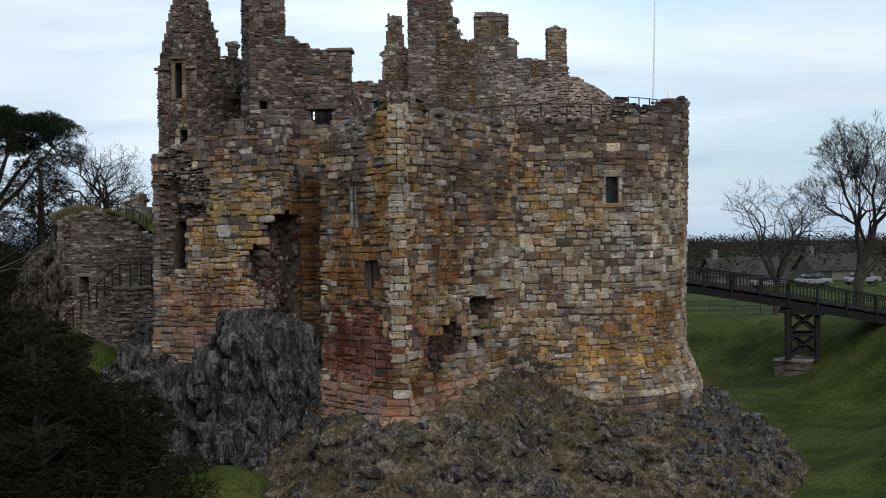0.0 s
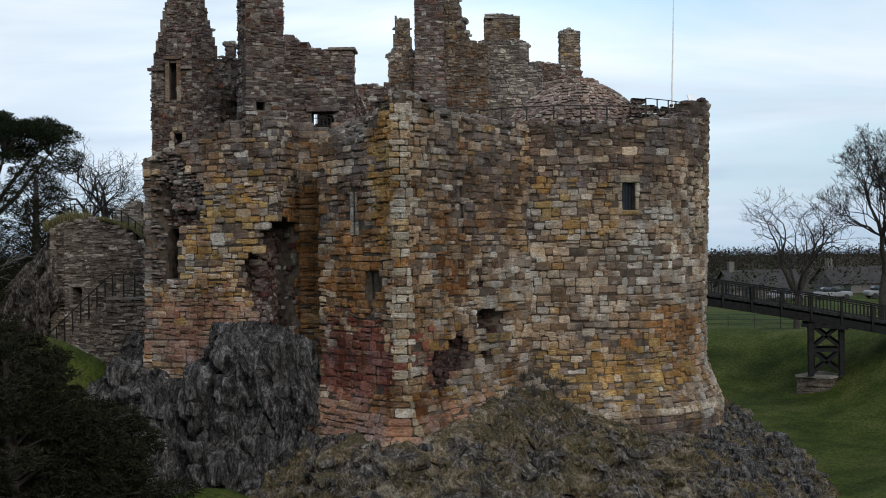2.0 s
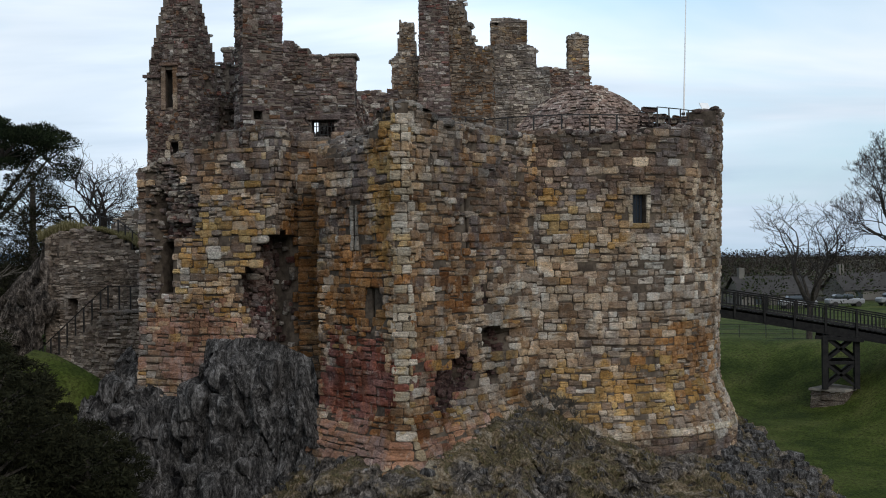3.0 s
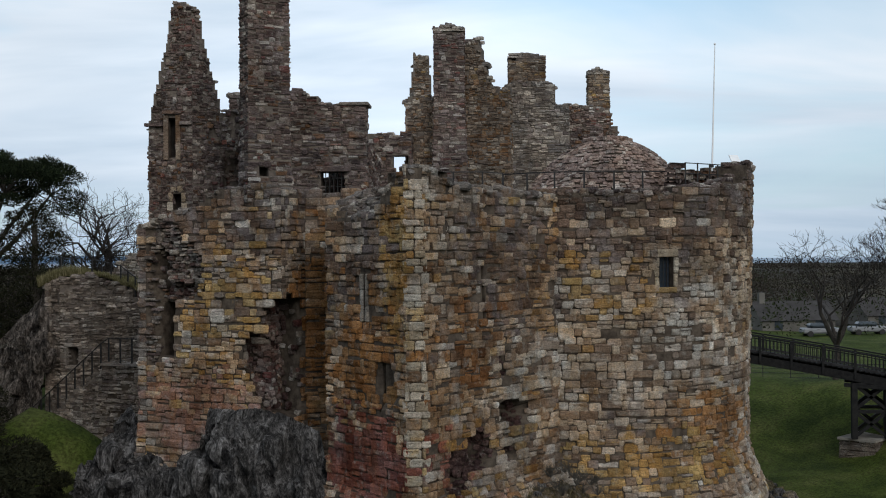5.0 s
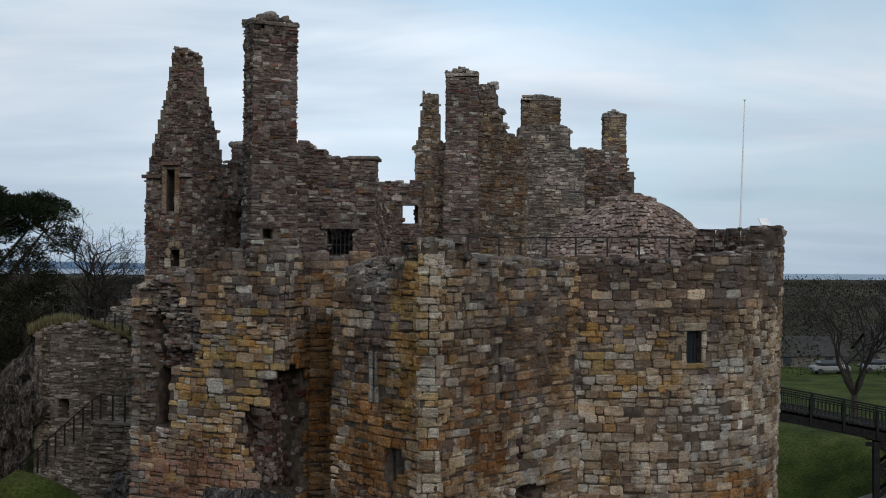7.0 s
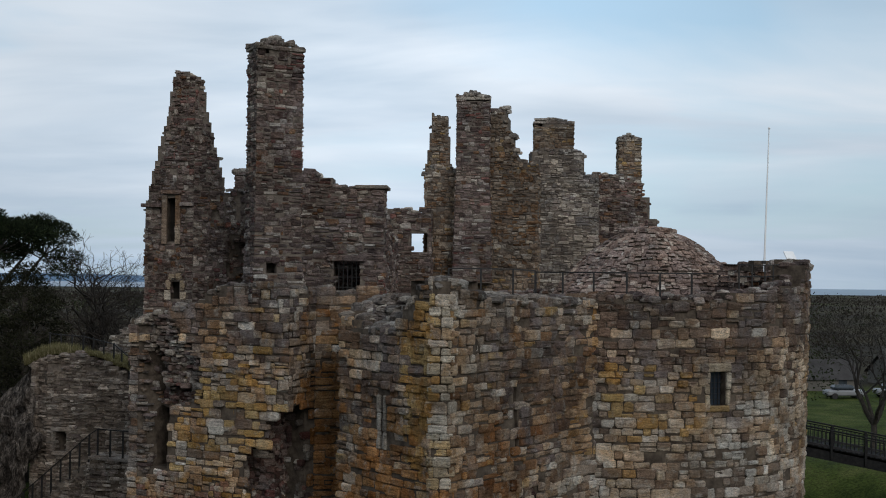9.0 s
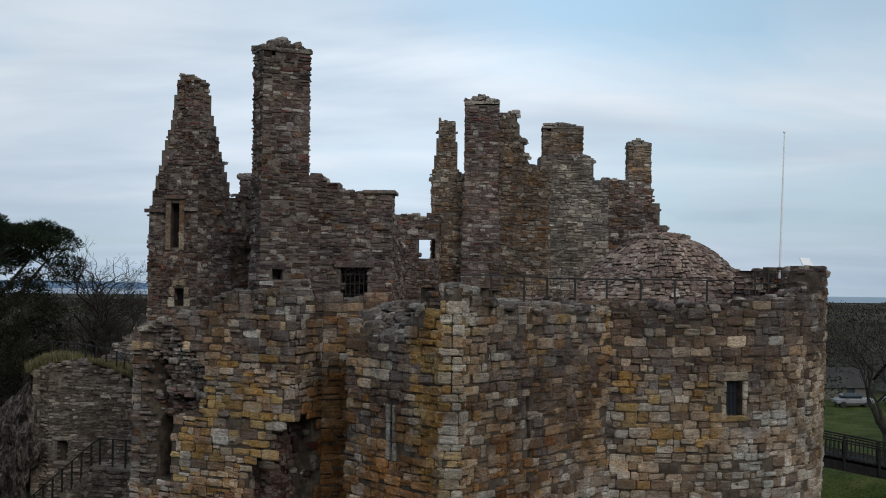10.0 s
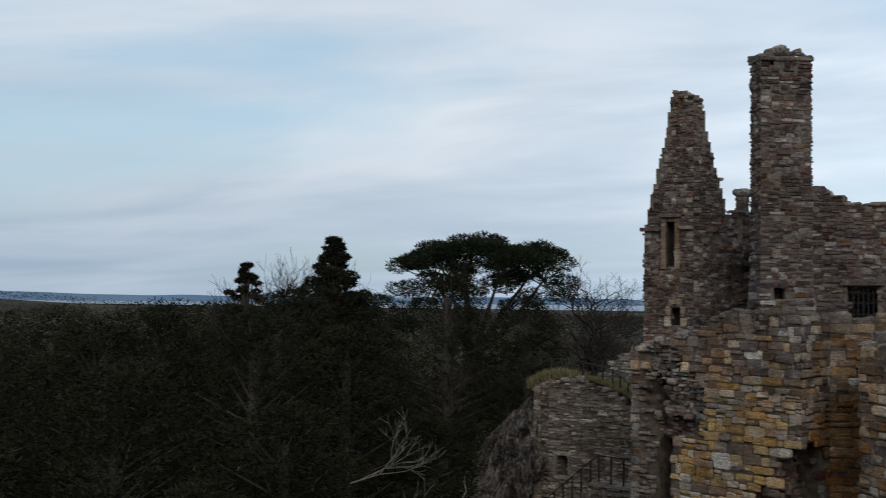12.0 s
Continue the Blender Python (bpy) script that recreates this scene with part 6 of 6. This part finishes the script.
def woods(name, label, mat, area, count, tall, seed, blades=26, wide=2.6, fine=1.0):
    """A far belt of trees as one mass of upright sprays."""
    r = random.Random(seed)
    verts, faces = [], []
    for _ in range(count):
        d = r.uniform(*area[0])
        a = radians(r.uniform(*area[1]))
        x, y = d * math.sin(a), 10 + d * math.cos(a)
        if -24 < x < 34 and y < 100:
            continue
        z, h = ground_height(x, y), r.uniform(*tall)
        big = 1 + d / 500
        for _ in range(blades):
            f = Vector((r.gauss(0, 1), r.gauss(0, 1), r.gauss(0, 1))).normalized() * r.uniform(0.5, 1.0)
            p = Vector((x + f.x * wide * big, y + f.y * wide * big, z + h * (0.55 + 0.42 * f.z)))
            g = (f + Vector((r.uniform(-0.5, 0.5), r.uniform(-0.5, 0.5), 0.25))).normalized()
            s = Matrix.Rotation(r.uniform(0, 6.28), 3, g) @ g.orthogonal().normalized()
            L, w = h * r.uniform(0.05, 0.14) * (0.4 + 0.6 * fine), r.uniform(0.08, 0.25) * big * fine
            k = len(verts)
            verts += [p - s * w, p + s * w, p + g * L + s * w * 0.6, p + g * L - s * w * 0.6]
            faces.append((k, k + 1, k + 2, k + 3))
    tagged(mesh_object(name, verts, faces, mat), label, "woodland", kind="stuff")


woods("leafless_woods", "brown leafless woods across the fields", wood_far, ((148, 310), (-50, 45)), 900, (4.2, 6.2), 61, 220, 3.4, 0.24)
woods("far_woods", "distant dark woods below the horizon", wood_far, ((300, 1500), (-50, 45)), 1900, (5, 7.5), 62, 48, 6.0, 0.8)
woods("evergreen_woods", "dark evergreen clumps among the bare woods", wood_green, ((118, 600), (-50, 45)), 300, (3.6, 6), 63, 150, 2.5, 0.4)
woods("near_thicket", "dark leafless thicket behind the outwork", wood_far, ((85, 130), (-45, -14)), 500, (4.5, 7), 64, 130, 2.4, 0.3)


def house(base, size, turn, wall_mat, label):
    t = thing("house", label, "house", "far houses")
    w, d, h = size
    m = Matrix.Translation(base) @ Matrix.Rotation(turn, 4, "Z")
    x, y = w / 2, d / 2
    P = lambda *v: m @ Vector(v)  # noqa: E731
    verts = [P(-x, -y, 0), P(x, -y, 0), P(x, y, 0), P(-x, y, 0), P(-x, -y, h), P(x, -y, h), P(x, y, h), P(-x, y, h), P(-x, 0, h + d * 0.4), P(x, 0, h + d * 0.4)]
    mesh_object("wall", verts, [(0, 1, 5, 4), (2, 3, 7, 6), (1, 2, 6, 9, 5), (3, 0, 4, 8, 7)], wall_mat, t)
    e = 0.35
    rv = [P(-x - e, -y - e, h - 0.12), P(x + e, -y - e, h - 0.12), P(x + e, 0, h + d * 0.4 + 0.12), P(-x - e, 0, h + d * 0.4 + 0.12), P(-x - e, y + e, h - 0.12), P(x + e, y + e, h - 0.12)]
    roof = mesh_object("roof", rv, [(0, 1, 2, 3), (3, 2, 5, 4)], slate, t)
    for i in (-0.28, 0.28):
        mesh_object("window", [P(w * i - 0.5, -y - 0.03, 1), P(w * i + 0.5, -y - 0.03, 1), P(w * i + 0.5, -y - 0.03, 2.2), P(w * i - 0.5, -y - 0.03, 2.2)], [(0, 1, 2, 3)], pane, t)
    bm = bmesh.new()
    add_box(bm, P(-x * 0.8, 0, h + d * 0.4 + 0.5), (0.7, 0.7, 1.3), turn, 0.03)
    part("chimney", bm, wall_mat, t)


slate = plain_material("roof_slate", (0.035, 0.032, 0.031), (0.06, 0.056, 0.055), 1.0, 0.9)
pane = plain_material("window_glass", (0.02, 0.025, 0.03), (0.05, 0.06, 0.07), 1.0, 0.15)
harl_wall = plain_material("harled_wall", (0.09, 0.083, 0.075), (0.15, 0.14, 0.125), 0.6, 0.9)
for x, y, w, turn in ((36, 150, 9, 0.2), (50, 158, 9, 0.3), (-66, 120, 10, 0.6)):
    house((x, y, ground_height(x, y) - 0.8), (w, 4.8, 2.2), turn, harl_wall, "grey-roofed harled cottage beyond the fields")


def parked_car(base, turn, mat):
    t = thing("car", "small pale car parked beyond the lawn", "car", "parked cars")
    m = Matrix.Translation(base) @ Matrix.Rotation(turn, 4, "Z")
    bm = bmesh.new()
    add_box(bm, (0, 0, 0.62), (4.1, 1.7, 0.6), 0, 0.15)
    bm.transform(m)
    part("body", bm, mat, t)
    bm = bmesh.new()
    add_box(bm, (-0.2, 0, 1.15), (2.2, 1.5, 0.55), 0, 0.22)
    bm.transform(m)
    part("cabin", bm, pane, t, "dark glazed cabin")
    for x in (-1.3, 1.3):
        for y in (-0.8, 0.8):
            bm = bmesh.new()
            bmesh.ops.create_cone(bm, cap_ends=True, segments=14, radius1=0.32, radius2=0.32, depth=0.2, matrix=m @ Matrix.Translation((x, y, 0.32)) @ Matrix.Rotation(radians(90), 4, "X"))
            part("wheel", bm, iron, t, "black tyre")


car_paint = plain_material("silver_car_paint", (0.16, 0.16, 0.165), (0.22, 0.22, 0.225), 1.0, 0.4)
for x, y, turn in ((36.5, 139, 0.1), (42.0, 140, 0.05), (47.5, 139.5, 0.1)):
    parked_car((x, y, ground_height(x, y)), turn, car_paint)


# ---------------------------------------------------------------- loose stones, weeds and tufts on the slope
def slope_litter():
    r = random.Random(12)
    sv, sf, gv, gf, bv, bf = [], [], [], [], [], []
    slope = bpy.data.objects["rock_slope"].data.vertices
    n = len(slope)
    for _ in range(2600):
        v = slope[r.randrange(n)].co
        if v.z > 1.0 and (v.x > 9.8 or r.random() < 0.15):
            size = r.choice((0.12, 0.16, 0.2, 0.3)) * (1.6 if v.x > 10.5 else 1.0)
            rubble(sv, sf, v + Vector((0, 0, 0.02)), size * r.uniform(0.7, 1.4), r, 0.7)
    for _ in range(3200):
        v = slope[r.randrange(n)].co
        keep = noise.noise((v.x * 0.45, v.y * 0.45, 5)) + (0.5 if 1.0 < v.x < 5.2 and v.y > 47 else 0)
        if keep > 0.05:
            for _ in range(3):
                p = v + Vector((r.uniform(-0.15, 0.15), r.uniform(-0.15, 0.15), -0.02))
                h, a = r.uniform(0.12, 0.4), r.uniform(0, 6.28)
                w = Vector((math.cos(a), math.sin(a), 0)) * 0.018
                k = len(gv)
                gv += [p - w, p + w, p + Vector((r.uniform(-0.2, 0.2), r.uniform(-0.25, 0.1), h))]
                gf.append((k, k + 1, k + 2))
    tagged(mesh_object("loose_stones", sv, sf, rock), "loose grey stones scattered on the slope", "stones", kind="stuff")
    tagged(mesh_object("grass_tufts", gv, gf, slope_grass), "dry grass and weeds on the rock slope", "grass", kind="stuff")
    for i in range(26):
        c = (r.uniform(1.2, 4.6), r.uniform(48.2, 50.6), 0)
        z = 5.0 + 0.5 * (c[1] - 48.2)
        for _ in range(24):
            p = Vector((c[0], c[1], z))
            d = Vector((r.uniform(-0.7, 0.7), r.uniform(-0.9, 0.2), r.uniform(0.5, 1.0)))
            tube(bv, bf, p, p + d * 0.30, 0.010, 0.006, 3)
            tube(bv, bf, p + d * 0.2, p + d * 0.42 + Vector((r.uniform(-0.15, 0.15), r.uniform(-0.15, 0.15), 0.05)), 0.008, 0.005, 3)
    tagged(mesh_object("brush", bv, bf, dead_wood), "dead brown stalks against the tower foot", "brush", kind="stuff")


slope_grass = leaf_material("slope_grass", (0.075, 0.065, 0.03), (0.15, 0.122, 0.06), (0.26, 0.21, 0.11))
slope_litter()
